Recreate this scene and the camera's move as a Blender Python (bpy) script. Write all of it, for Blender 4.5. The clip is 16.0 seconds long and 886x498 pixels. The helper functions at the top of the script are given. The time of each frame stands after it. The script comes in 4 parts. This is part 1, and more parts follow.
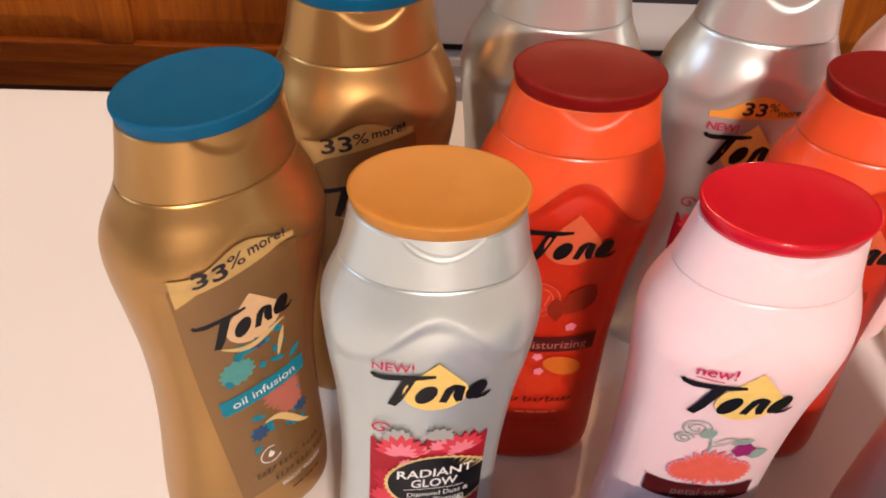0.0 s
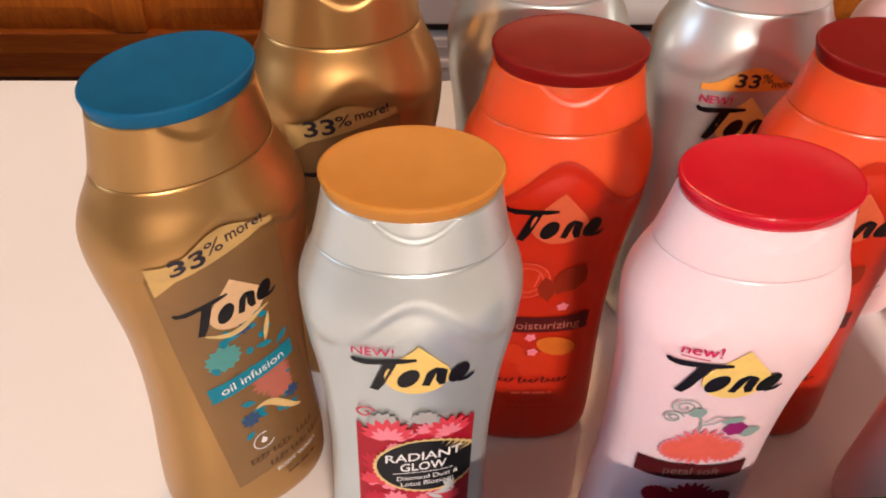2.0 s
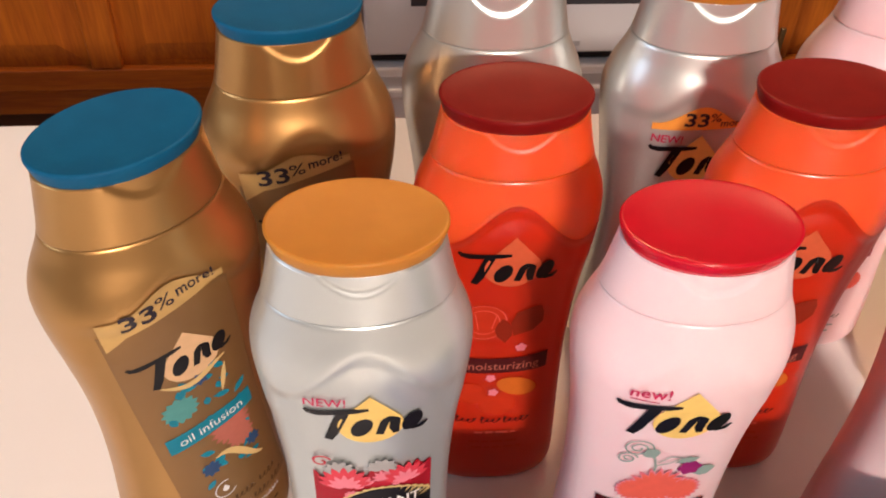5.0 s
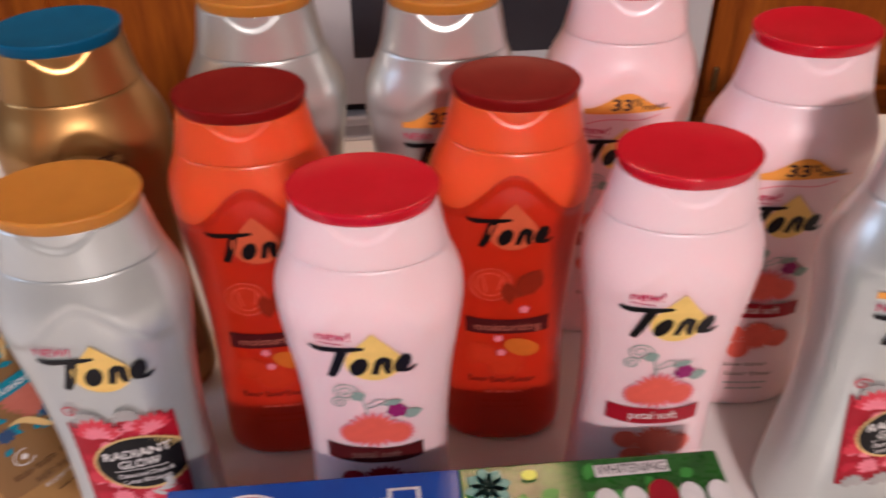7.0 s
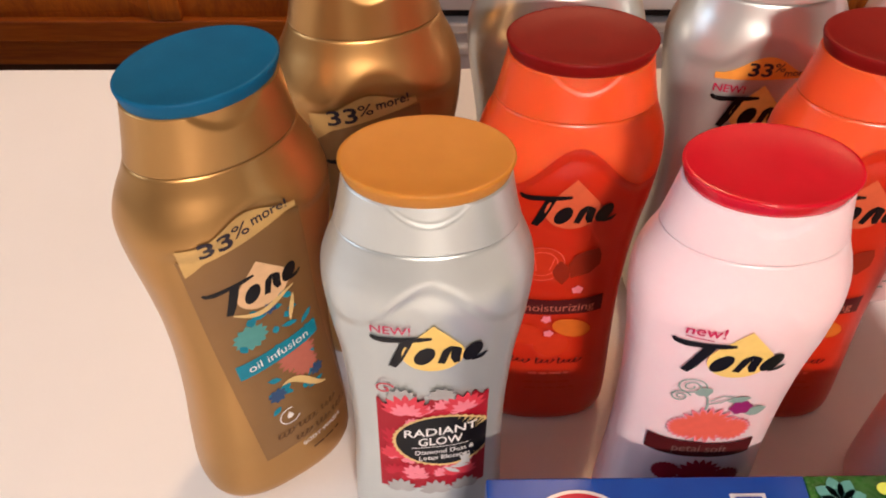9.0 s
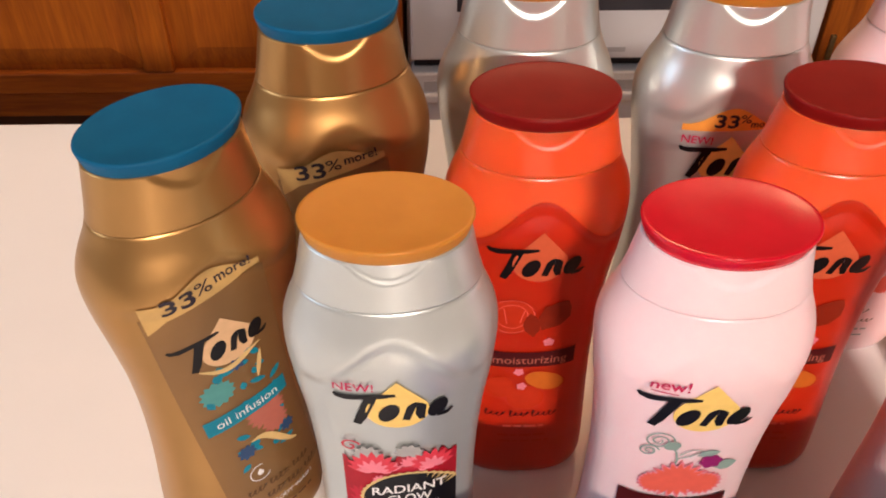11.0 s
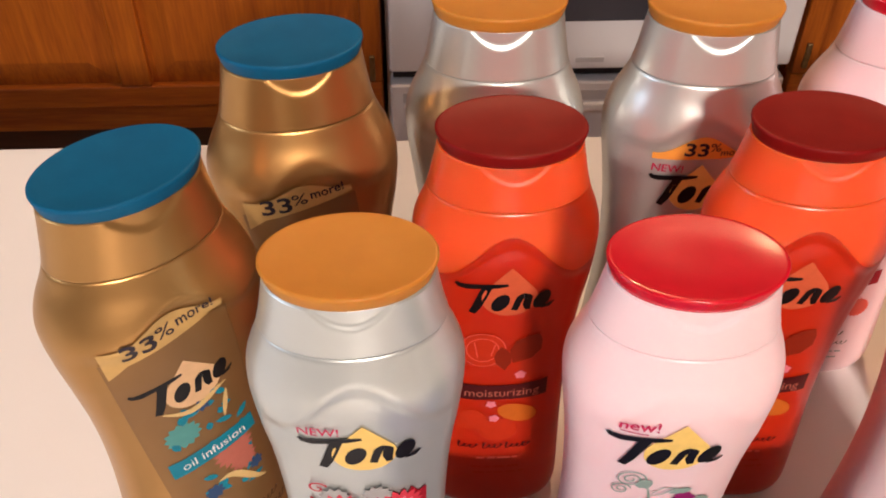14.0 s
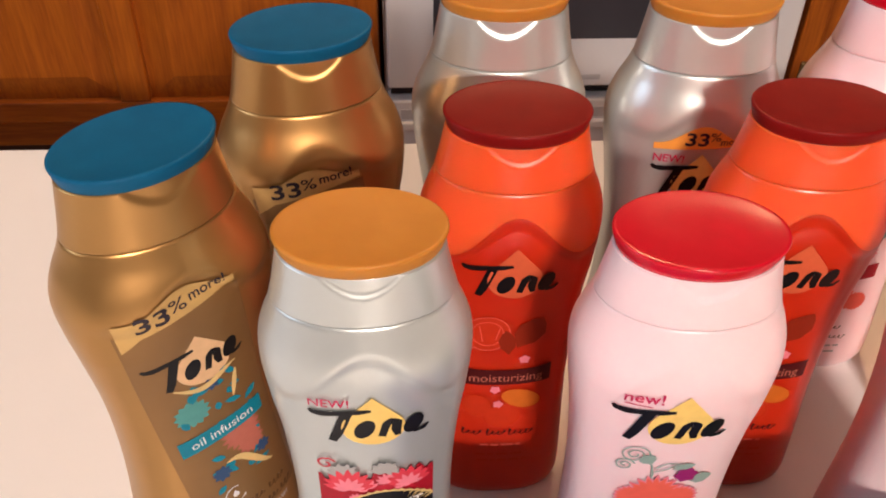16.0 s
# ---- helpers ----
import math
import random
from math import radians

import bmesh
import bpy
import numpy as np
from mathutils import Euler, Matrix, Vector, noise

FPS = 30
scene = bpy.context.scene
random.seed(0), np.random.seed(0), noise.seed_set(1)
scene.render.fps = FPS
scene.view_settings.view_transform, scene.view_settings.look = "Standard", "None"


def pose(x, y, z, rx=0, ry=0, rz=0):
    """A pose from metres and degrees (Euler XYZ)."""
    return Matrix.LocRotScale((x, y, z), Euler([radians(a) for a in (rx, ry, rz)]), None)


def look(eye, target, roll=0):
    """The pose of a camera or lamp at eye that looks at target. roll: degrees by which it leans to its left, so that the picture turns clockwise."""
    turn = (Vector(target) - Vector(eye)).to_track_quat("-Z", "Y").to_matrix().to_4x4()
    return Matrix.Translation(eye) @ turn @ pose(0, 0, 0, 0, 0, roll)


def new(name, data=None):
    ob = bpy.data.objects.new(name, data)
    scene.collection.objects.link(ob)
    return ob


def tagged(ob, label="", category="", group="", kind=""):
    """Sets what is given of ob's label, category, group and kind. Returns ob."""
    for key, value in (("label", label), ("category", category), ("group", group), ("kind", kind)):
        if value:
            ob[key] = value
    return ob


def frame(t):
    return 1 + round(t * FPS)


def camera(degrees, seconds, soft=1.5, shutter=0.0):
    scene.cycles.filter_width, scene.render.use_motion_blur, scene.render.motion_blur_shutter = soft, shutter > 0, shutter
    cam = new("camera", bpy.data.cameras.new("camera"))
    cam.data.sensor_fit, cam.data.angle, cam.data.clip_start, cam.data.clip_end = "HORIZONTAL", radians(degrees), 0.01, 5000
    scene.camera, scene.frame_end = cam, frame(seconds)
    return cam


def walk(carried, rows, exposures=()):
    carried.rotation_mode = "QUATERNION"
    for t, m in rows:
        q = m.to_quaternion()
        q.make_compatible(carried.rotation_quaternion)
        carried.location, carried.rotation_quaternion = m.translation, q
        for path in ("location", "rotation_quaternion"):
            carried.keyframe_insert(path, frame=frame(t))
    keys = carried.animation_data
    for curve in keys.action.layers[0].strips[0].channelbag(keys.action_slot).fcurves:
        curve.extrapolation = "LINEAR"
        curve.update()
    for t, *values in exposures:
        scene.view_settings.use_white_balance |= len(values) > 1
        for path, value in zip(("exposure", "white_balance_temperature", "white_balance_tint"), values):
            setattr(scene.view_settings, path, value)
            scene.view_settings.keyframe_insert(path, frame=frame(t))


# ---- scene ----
cam = camera(51.0, 16.0, soft=1.9, shutter=0.6)
# world origin: on the worktop; the worktop is z = 0, the kitchen floor z = FLOOR
PATH = [
    (0, (0.069, 0.074, 0.356), (0.229, 1.530, -1.006), 5.1),
    (0.5, (0.070, 0.074, 0.355), (0.218, 1.525, -1.014), 4.8),
    (1, (0.071, 0.075, 0.355), (0.209, 1.519, -1.023), 4.3),
    (1.5, (0.077, 0.076, 0.354), (0.192, 1.514, -1.031), 3.2),
    (2, (0.083, 0.076, 0.354), (0.191, 1.508, -1.039), 2.5),
    (2.5, (0.086, 0.078, 0.354), (0.205, 1.504, -1.043), 2.3),
    (3, (0.091, 0.081, 0.355), (0.212, 1.511, -1.038), 2.0),
    (5.3, (0.095, 0.077, 0.365), (0.246, 1.546, -0.984), 2.0),
    (5.5, (0.101, 0.072, 0.369), (0.271, 1.544, -0.974), 2.1),
    (6, (0.154, 0.041, 0.373), (0.358, 1.560, -0.912), 1.0),
    (6.5, (0.197, 0.012, 0.374), (0.480, 1.547, -0.876), 2.2),
    (7, (0.191, 0.014, 0.371), (0.328, 1.561, -0.889), -0.2),
    (7.5, (0.142, 0.032, 0.368), (0.162, 1.556, -0.928), -1.5),
    (8, (0.108, 0.051, 0.366), (0.086, 1.520, -0.991), -1.6),
    (8.5, (0.094, 0.061, 0.363), (0.099, 1.484, -1.043), -0.5),
    (9, (0.088, 0.066, 0.363), (0.125, 1.478, -1.053), 0.7),
    (9.2, (0.086, 0.067, 0.364), (0.140, 1.488, -1.042), 1.3),
    (11.5, (0.103, 0.069, 0.365), (0.150, 1.553, -0.975), 0.0),
    (12, (0.105, 0.071, 0.365), (0.166, 1.558, -0.970), 0.0),
    (12.5, (0.105, 0.073, 0.366), (0.180, 1.561, -0.968), 0.4),
    (13, (0.105, 0.075, 0.366), (0.182, 1.564, -0.966), 0.4),
    (13.5, (0.105, 0.076, 0.367), (0.183, 1.567, -0.963), 0.5),
    (14, (0.105, 0.078, 0.370), (0.183, 1.565, -0.965), 0.5),
    (14.5, (0.106, 0.075, 0.369), (0.176, 1.572, -0.956), 0.3),
    (15, (0.103, 0.071, 0.367), (0.186, 1.575, -0.948), 0.6),
    (15.5, (0.101, 0.066, 0.365), (0.189, 1.581, -0.938), 0.8),
    (16, (0.100, 0.064, 0.363), (0.191, 1.583, -0.935), 1.0),
]
EXPOSURES = [(0.0, -0.17, 6720, 17), (5.4, -0.16, 6720, 18), (6.1, -0.34, 6750, 21), (6.5, -0.46, 6600, 21), (7.0, -0.60, 6250, 23), (7.6, -0.34, 6800, 21), (8.2, -0.18, 6720, 17), (16.0, -0.18, 6720, 17)]
walk(cam, [(t, look(eye, target, roll)) for t, eye, target, roll in PATH], EXPOSURES)

FLOOR, CEILING = -0.91, 1.66
NORTH, SOUTH, WEST, EAST = 2.22, -2.20, -1.47, 2.6
KITCHEN_Y = 1.60     # front of the cabinets and the oven


# ---- light ----
def lamp(name, m, size, size_y, power, colour):
    data = bpy.data.lights.new(name, "AREA")
    data.shape, data.size, data.size_y, data.energy, data.color = "RECTANGLE", size, size_y, power, colour
    ob = new(name, data)
    ob.matrix_world = m
    return ob


world = bpy.data.worlds.new("sky")
world.use_nodes = True
scene.world = world
sky = world.node_tree.nodes.new("ShaderNodeTexSky")
sky.sky_type, sky.sun_disc = "NISHITA", False
sky.sun_elevation, sky.sun_rotation = radians(35), radians(230)
world.node_tree.links.new(sky.outputs[0], world.node_tree.nodes["Background"].inputs[0])
world.node_tree.nodes["Background"].inputs[1].default_value = 0.1

# daylight in the opening of the side window
lamp("window_light", look((WEST + 0.01, -0.10, 0.95), (0.0, -0.17, 0.95)), 0.88, 0.84, 12, (0.62, 0.80, 1.0))


# ---- materials ----
def node_material(name):
    m = bpy.data.materials.new(name)
    m.use_nodes = True
    return m, m.node_tree.nodes, m.node_tree.links, m.node_tree.nodes["Principled BSDF"]


def mottled(name, low, high, scale=60.0, rough=0.4, bump=0.02, metal=0.0, coat=0.0, subsurface=0.0, radius=(0.01, 0.006, 0.004), stretch=(1, 1, 1), detail=4.0, bump_scale=None, spec=0.5):
    """A paint-like surface: two tones at a broad and a fine scale, with a fine relief."""
    m, nodes, links, bsdf = node_material(name)
    coord = nodes.new("ShaderNodeTexCoord")
    mapping = nodes.new("ShaderNodeMapping")
    mapping.inputs["Scale"].default_value = stretch
    links.new(coord.outputs["Object"], mapping.inputs["Vector"])
    big = nodes.new("ShaderNodeTexNoise")
    big.inputs["Scale"].default_value, big.inputs["Detail"].default_value = scale, detail
    links.new(mapping.outputs[0], big.inputs["Vector"])
    ramp = nodes.new("ShaderNodeValToRGB")
    ramp.color_ramp.elements[0].color, ramp.color_ramp.elements[1].color = (*low, 1), (*high, 1)
    ramp.color_ramp.elements[0].position, ramp.color_ramp.elements[1].position = 0.3, 0.7
    links.new(big.outputs[0], ramp.inputs[0])
    links.new(ramp.outputs[0], bsdf.inputs["Base Color"])
    fine = nodes.new("ShaderNodeTexNoise")
    fine.inputs["Scale"].default_value, fine.inputs["Detail"].default_value = bump_scale or scale * 9, 3
    links.new(mapping.outputs[0], fine.inputs["Vector"])
    relief = nodes.new("ShaderNodeBump")
    relief.inputs["Strength"].default_value, relief.inputs["Distance"].default_value = bump, 0.001
    links.new(fine.outputs[0], relief.inputs["Height"])
    links.new(relief.outputs[0], bsdf.inputs["Normal"])
    span = nodes.new("ShaderNodeMapRange")
    span.inputs[3].default_value, span.inputs[4].default_value = rough * 0.85, min(1.0, rough * 1.15)
    links.new(fine.outputs[0], span.inputs[0])
    links.new(span.outputs[0], bsdf.inputs["Roughness"])
    bsdf.inputs["Metallic"].default_value = metal
    bsdf.inputs["Coat Weight"].default_value = coat
    bsdf.inputs["Coat Roughness"].default_value = 0.12
    bsdf.inputs["Specular IOR Level"].default_value = spec
    bsdf.inputs["Subsurface Weight"].default_value = subsurface
    bsdf.inputs["Subsurface Radius"].default_value = radius
    bsdf.inputs["Subsurface Scale"].default_value = 1.0
    return m


def wood(name, low, high, grain):
    """Oak with stretched grain and cathedral rings. grain: scale of the coordinates, small along the grain."""
    m, nodes, links, bsdf = node_material(name)
    coord = nodes.new("ShaderNodeTexCoord")
    mapping = nodes.new("ShaderNodeMapping")
    mapping.inputs["Scale"].default_value = grain
    links.new(coord.outputs["Object"], mapping.inputs["Vector"])
    warp = nodes.new("ShaderNodeTexNoise")
    warp.inputs["Scale"].default_value, warp.inputs["Detail"].default_value, warp.inputs["Distortion"].default_value = 2.2, 5, 1.2
    links.new(mapping.outputs[0], warp.inputs["Vector"])
    pores = nodes.new("ShaderNodeTexNoise")
    pores.inputs["Scale"].default_value, pores.inputs["Detail"].default_value = 22, 6
    links.new(mapping.outputs[0], pores.inputs["Vector"])
    mix = nodes.new("ShaderNodeMix")
    mix.inputs[0].default_value = 0.4
    links.new(warp.outputs[0], mix.inputs[2])
    links.new(pores.outputs[0], mix.inputs[3])
    ramp = nodes.new("ShaderNodeValToRGB")
    ramp.color_ramp.elements[0].color, ramp.color_ramp.elements[1].color = (*low, 1), (*high, 1)
    ramp.color_ramp.elements[0].position, ramp.color_ramp.elements[1].position = 0.36, 0.64
    links.new(mix.outputs[0], ramp.inputs[0])
    links.new(ramp.outputs[0], bsdf.inputs["Base Color"])
    relief = nodes.new("ShaderNodeBump")
    relief.inputs["Strength"].default_value, relief.inputs["Distance"].default_value = 0.12, 0.001
    links.new(pores.outputs[0], relief.inputs["Height"])
    links.new(relief.outputs[0], bsdf.inputs["Normal"])
    bsdf.inputs["Roughness"].default_value = 0.42
    return m


def glow(name, colour, strength):
    m, nodes, links, bsdf = node_material(name)
    bsdf.inputs["Base Color"].default_value = (0.9, 0.9, 0.9, 1)
    bsdf.inputs["Emission Color"].default_value, bsdf.inputs["Emission Strength"].default_value = (*colour, 1), strength
    return m


def ink(name, colour, rough=0.35, metal=0.0):
    return mottled(name, tuple(c * 0.95 for c in colour), tuple(min(1, c * 1.04) for c in colour), 260, rough, 0.01, metal, spec=0.2)


LAMINATE = mottled("white_laminate", (0.82, 0.815, 0.80), (0.86, 0.855, 0.84), 5, 0.38, 0.05, bump_scale=420)
OAK_V = wood("oak_upright_grain", (0.30, 0.066, 0.0055), (0.53, 0.144, 0.011), (9, 9, 0.7))
OAK_H = wood("oak_level_grain", (0.30, 0.066, 0.0055), (0.53, 0.144, 0.011), (0.7, 9, 9))
# the same oak darkened to paint the shade in the plinth recess
OAK_SHADED = wood("oak_shadow_recess", (0.05, 0.018, 0.007), (0.09, 0.03, 0.012), (0.7, 9, 9))
ENAMEL = mottled("white_enamel", (0.82, 0.83, 0.85), (0.85, 0.86, 0.88), 3, 0.25, 0.01, coat=0.3)
GREY_PLASTIC = mottled("light_grey_plastic", (0.52, 0.53, 0.55), (0.58, 0.58, 0.60), 14, 0.4, 0.02)
OVEN_GLASS = mottled("dark_oven_glass", (0.045, 0.048, 0.06), (0.06, 0.062, 0.075), 6, 0.18, 0.0, coat=0.4)
BLACK_GAP = mottled("black_gap", (0.008, 0.008, 0.009), (0.012, 0.012, 0.013), 20, 0.6, 0.02)
BRASS = mottled("aged_brass", (0.22, 0.16, 0.08), (0.32, 0.24, 0.12), 120, 0.4, 0.05, metal=0.9)
WALL_PAINT = mottled("tan_wall_paint", (0.11, 0.08, 0.055), (0.14, 0.105, 0.072), 3, 0.7, 0.15, bump_scale=300)
CEILING_PAINT = mottled("white_ceiling_paint", (0.30, 0.285, 0.27), (0.35, 0.335, 0.32), 3, 0.8, 0.2, bump_scale=260)
FLOOR_VINYL = mottled("beige_vinyl", (0.33, 0.27, 0.21), (0.42, 0.35, 0.27), 7, 0.45, 0.05)
BULB = glow("warm_bulb", (1.0, 0.62, 0.34), 12)
BULB_WHITE = glow("warm_white_bulb", (1.0, 0.925, 0.82), 6)

GOLD = mottled("gold_pearl_plastic", (0.45, 0.246, 0.084), (0.49, 0.270, 0.093), 30, 0.33, 0.0, metal=0.78, bump_scale=60)
SILVER = mottled("silver_pearl_plastic", (0.57, 0.61, 0.595), (0.61, 0.65, 0.63), 30, 0.32, 0.0, metal=0.58, bump_scale=60)
PINK = mottled("pink_pearl_plastic", (0.88, 0.62, 0.66), (0.90, 0.66, 0.69), 30, 0.33, 0.0, metal=0.0, coat=0.15, subsurface=0.35, radius=(0.012, 0.006, 0.006), bump_scale=900)
ORANGE = mottled("orange_translucent_plastic", (0.88, 0.088, 0.020), (0.92, 0.102, 0.024), 30, 0.3, 0.0, coat=0.1, subsurface=0.6, radius=(0.02, 0.004, 0.001), bump_scale=900)
LID_BLUE = mottled("blue_lid", (0.0, 0.090, 0.200), (0.0, 0.105, 0.225), 90, 0.5, 0.05, bump_scale=1500, spec=0.14)
LID_AMBER = mottled("amber_lid", (0.50, 0.195, 0.026), (0.55, 0.22, 0.030), 90, 0.45, 0.05, bump_scale=1500, spec=0.3, subsurface=0.2, radius=(0.006, 0.003, 0.001))
LID_DARK_RED = mottled("dark_red_lid", (0.18, 0.005, 0.005), (0.21, 0.007, 0.006), 90, 0.38, 0.01, bump_scale=1500, spec=0.12)
LID_RED = mottled("crimson_lid", (0.56, 0.005, 0.018), (0.61, 0.007, 0.022), 90, 0.16, 0.01, bump_scale=1500, spec=0.4)

INK_BLACK = ink("black_ink", (0.006, 0.005, 0.006))
INK_NAVY = ink("navy_ink", (0.03, 0.022, 0.03))
INK_MAGENTA = ink("magenta_ink", (0.55, 0.02, 0.09))
INK_WHITE = ink("white_ink", (0.80, 0.78, 0.76))
INK_GREY = ink("grey_ink", (0.38, 0.37, 0.36))
INK_TEAL = ink("teal_ink", (0.0, 0.20, 0.29))
INK_SEA = ink("sea_green_ink", (0.08, 0.30, 0.28))
INK_CORAL = ink("coral_ink", (0.80, 0.13, 0.09))
INK_RED = ink("scarlet_ink", (0.50, 0.018, 0.04))
INK_ROSE = ink("rose_ink", (0.80, 0.22, 0.28))
INK_PLUM = ink("plum_ink", (0.30, 0.02, 0.14))
INK_CREAM = ink("cream_ink", (0.68, 0.48, 0.20))
INK_DROP = ink("yellow_drop_ink", (0.85, 0.58, 0.17))
INK_DROP_PALE = ink("pale_drop_ink", (0.72, 0.46, 0.25))
INK_DROP_ORANGE = ink("peach_drop_ink", (0.64, 0.12, 0.05))
INK_TAN = ink("tan_flash_ink", (0.62, 0.39, 0.14), 0.3, 0.3)
INK_AMBER = ink("amber_flash_ink", (0.80, 0.34, 0.06))
INK_BROWN = ink("brown_ink", (0.12, 0.055, 0.02))
INK_UMBER = mottled("bronze_label_film", (0.27, 0.142, 0.05), (0.30, 0.158, 0.056), 30, 0.36, 0.0, metal=0.5)
# maroon of the orange bottles; on a pink one, wine red darkened as shade
INK_MAROON_AND_SHADE = ink("maroon_and_shade_ink", (0.075, 0.008, 0.009))
INK_WINE = ink("wine_ink", (0.36, 0.010, 0.022))
INK_DEEP_ORANGE = ink("deep_orange_ink", (0.55, 0.035, 0.010))
INK_APRICOT = ink("apricot_ink", (0.60, 0.14, 0.018))
INK_RUST = ink("rust_ink", (0.26, 0.022, 0.008))
INK_STEM = ink("grey_green_ink", (0.26, 0.36, 0.32))
CARD_BLUE = mottled("glossy_blue_card", (0.004, 0.050, 0.30), (0.006, 0.075, 0.38), 40, 0.3, 0.01, spec=0.25)
CARD_GREEN = mottled("glossy_green_card", (0.004, 0.05, 0.008), (0.02, 0.16, 0.02), 55, 0.28, 0.01, spec=0.3)
CARD_WHITE = mottled("white_card", (0.74, 0.74, 0.72), (0.80, 0.80, 0.78), 80, 0.5, 0.03)


# ---- building helpers ----
def mesh_of(name, bm, material, smooth=True):
    bmesh.ops.recalc_face_normals(bm, faces=bm.faces)
    data = bpy.data.meshes.new(name)
    bm.to_mesh(data)
    bm.free()
    data.materials.append(material)
    if smooth:
        data.shade_smooth()
    return data


def part(name, bm, material, parent, label="", smooth=True):
    """Links a bmesh as one mesh object under a thing or under a part."""
    ob = new(name, mesh_of(name, bm, material, smooth))
    ob.parent = parent
    if label:
        tagged(ob, label)
    return ob


def thing(name, m, label, category, group=""):
    ob = new(name)
    ob.empty_display_size = 0.02
    ob.matrix_world = m
    return tagged(ob, label, category, group)


def box(x0, x1, y0, y1, z0, z1, bevel=0.0, segments=2):
    bm = bmesh.new()
    bmesh.ops.create_cube(bm, size=1.0, matrix=Matrix.LocRotScale(((x0 + x1) / 2, (y0 + y1) / 2, (z0 + z1) / 2), None, (x1 - x0, y1 - y0, z1 - z0)))
    if bevel:
        bmesh.ops.bevel(bm, geom=list(bm.edges), offset=bevel, segments=segments, affect="EDGES", profile=0.5)
    return bm


def structure(name, bm, material, label, smooth=False):
    return tagged(new(name, mesh_of(name, bm, material, smooth)), label, name.rstrip("_0123456789").split("_")[0], kind="structure")


# ---- the room ----
T = 0.12
structure("floor", box(WEST - T, EAST + T, SOUTH - T, NORTH + T, FLOOR - 0.1, FLOOR), FLOOR_VINYL, "beige vinyl kitchen floor")
structure("ceiling", box(WEST - T, EAST + T, SOUTH - T, NORTH + T, CEILING, CEILING + 0.1), CEILING_PAINT, "white painted ceiling")
structure("wall_north", box(WEST, EAST, NORTH, NORTH + T, FLOOR, CEILING), WALL_PAINT, "tan wall behind the cabinets")
structure("wall_east", box(EAST, EAST + T, SOUTH, NORTH, FLOOR, CEILING), WALL_PAINT, "tan painted side wall")


def wall_with_opening(name, along, at, out, a0, a1, o0, o1, oz0, oz1, label):
    """A wall along an axis with one window opening through it."""
    bm = bmesh.new()
    for s0, s1, z0, z1 in ((a0, o0, FLOOR, CEILING), (o1, a1, FLOOR, CEILING), (o0, o1, FLOOR, oz0), (o0, o1, oz1, CEILING)):
        lo, hi = min(at, at + out), max(at, at + out)
        piece = box(s0, s1, lo, hi, z0, z1) if along == "x" else box(lo, hi, s0, s1, z0, z1)
        data = bpy.data.meshes.new("piece")
        piece.to_mesh(data)
        piece.free()
        bm.from_mesh(data)
        bpy.data.meshes.remove(data)
    structure(name, bm, WALL_PAINT, label)


wall_with_opening("wall_west", "y", WEST, -T, SOUTH, NORTH, -0.57, 0.37, 0.51, 1.39, "tan wall with a window opening")
structure("wall_south", box(WEST, EAST, SOUTH - T, SOUTH, FLOOR, CEILING), WALL_PAINT, "tan painted wall")


# ---- worktop ----
WT_X0, WT_X1, WT_Y0, WT_Y1 = -0.95, 1.25, -0.42, 0.604
worktop = thing("worktop", pose(0, 0, 0), "white laminate worktop with a rounded front edge", "worktop")
part("top_slab", box(WT_X0, WT_X1, WT_Y0, WT_Y1, -0.038, 0, 0.003, 3), LAMINATE, worktop, smooth=False)
island = thing("island_cabinet", pose(0, 0, FLOOR), "oak base cabinet under the white worktop", "cabinet")
part("carcass", box(WT_X0 + 0.03, WT_X1 - 0.03, WT_Y0 + 0.03, WT_Y1 - 0.03, 0.0, -0.038 - FLOOR - 0.001), OAK_V, island, smooth=False)


# ---- oak cabinets and oven across the aisle ----
def raised_panel(x0, x1, z0, z1, y, depth, slope):
    """A door's centre panel: a flat field with sloped margins."""
    bm = bmesh.new()
    rings = []
    for inset, yy in ((0.0, y + depth), (slope * 0.25, y + depth), (slope, y + 0.003), (slope + 0.004, y + 0.002)):
        rings.append([bm.verts.new((x, yy, z)) for x, z in ((x0 + inset, z0 + inset), (x1 - inset, z0 + inset), (x1 - inset, z1 - inset), (x0 + inset, z1 - inset))])
    for a, b in zip(rings, rings[1:]):
        for i in range(4):
            bm.faces.new((a[i], a[(i + 1) % 4], b[(i + 1) % 4], b[i]))
    bm.faces.new(rings[-1])
    return bm


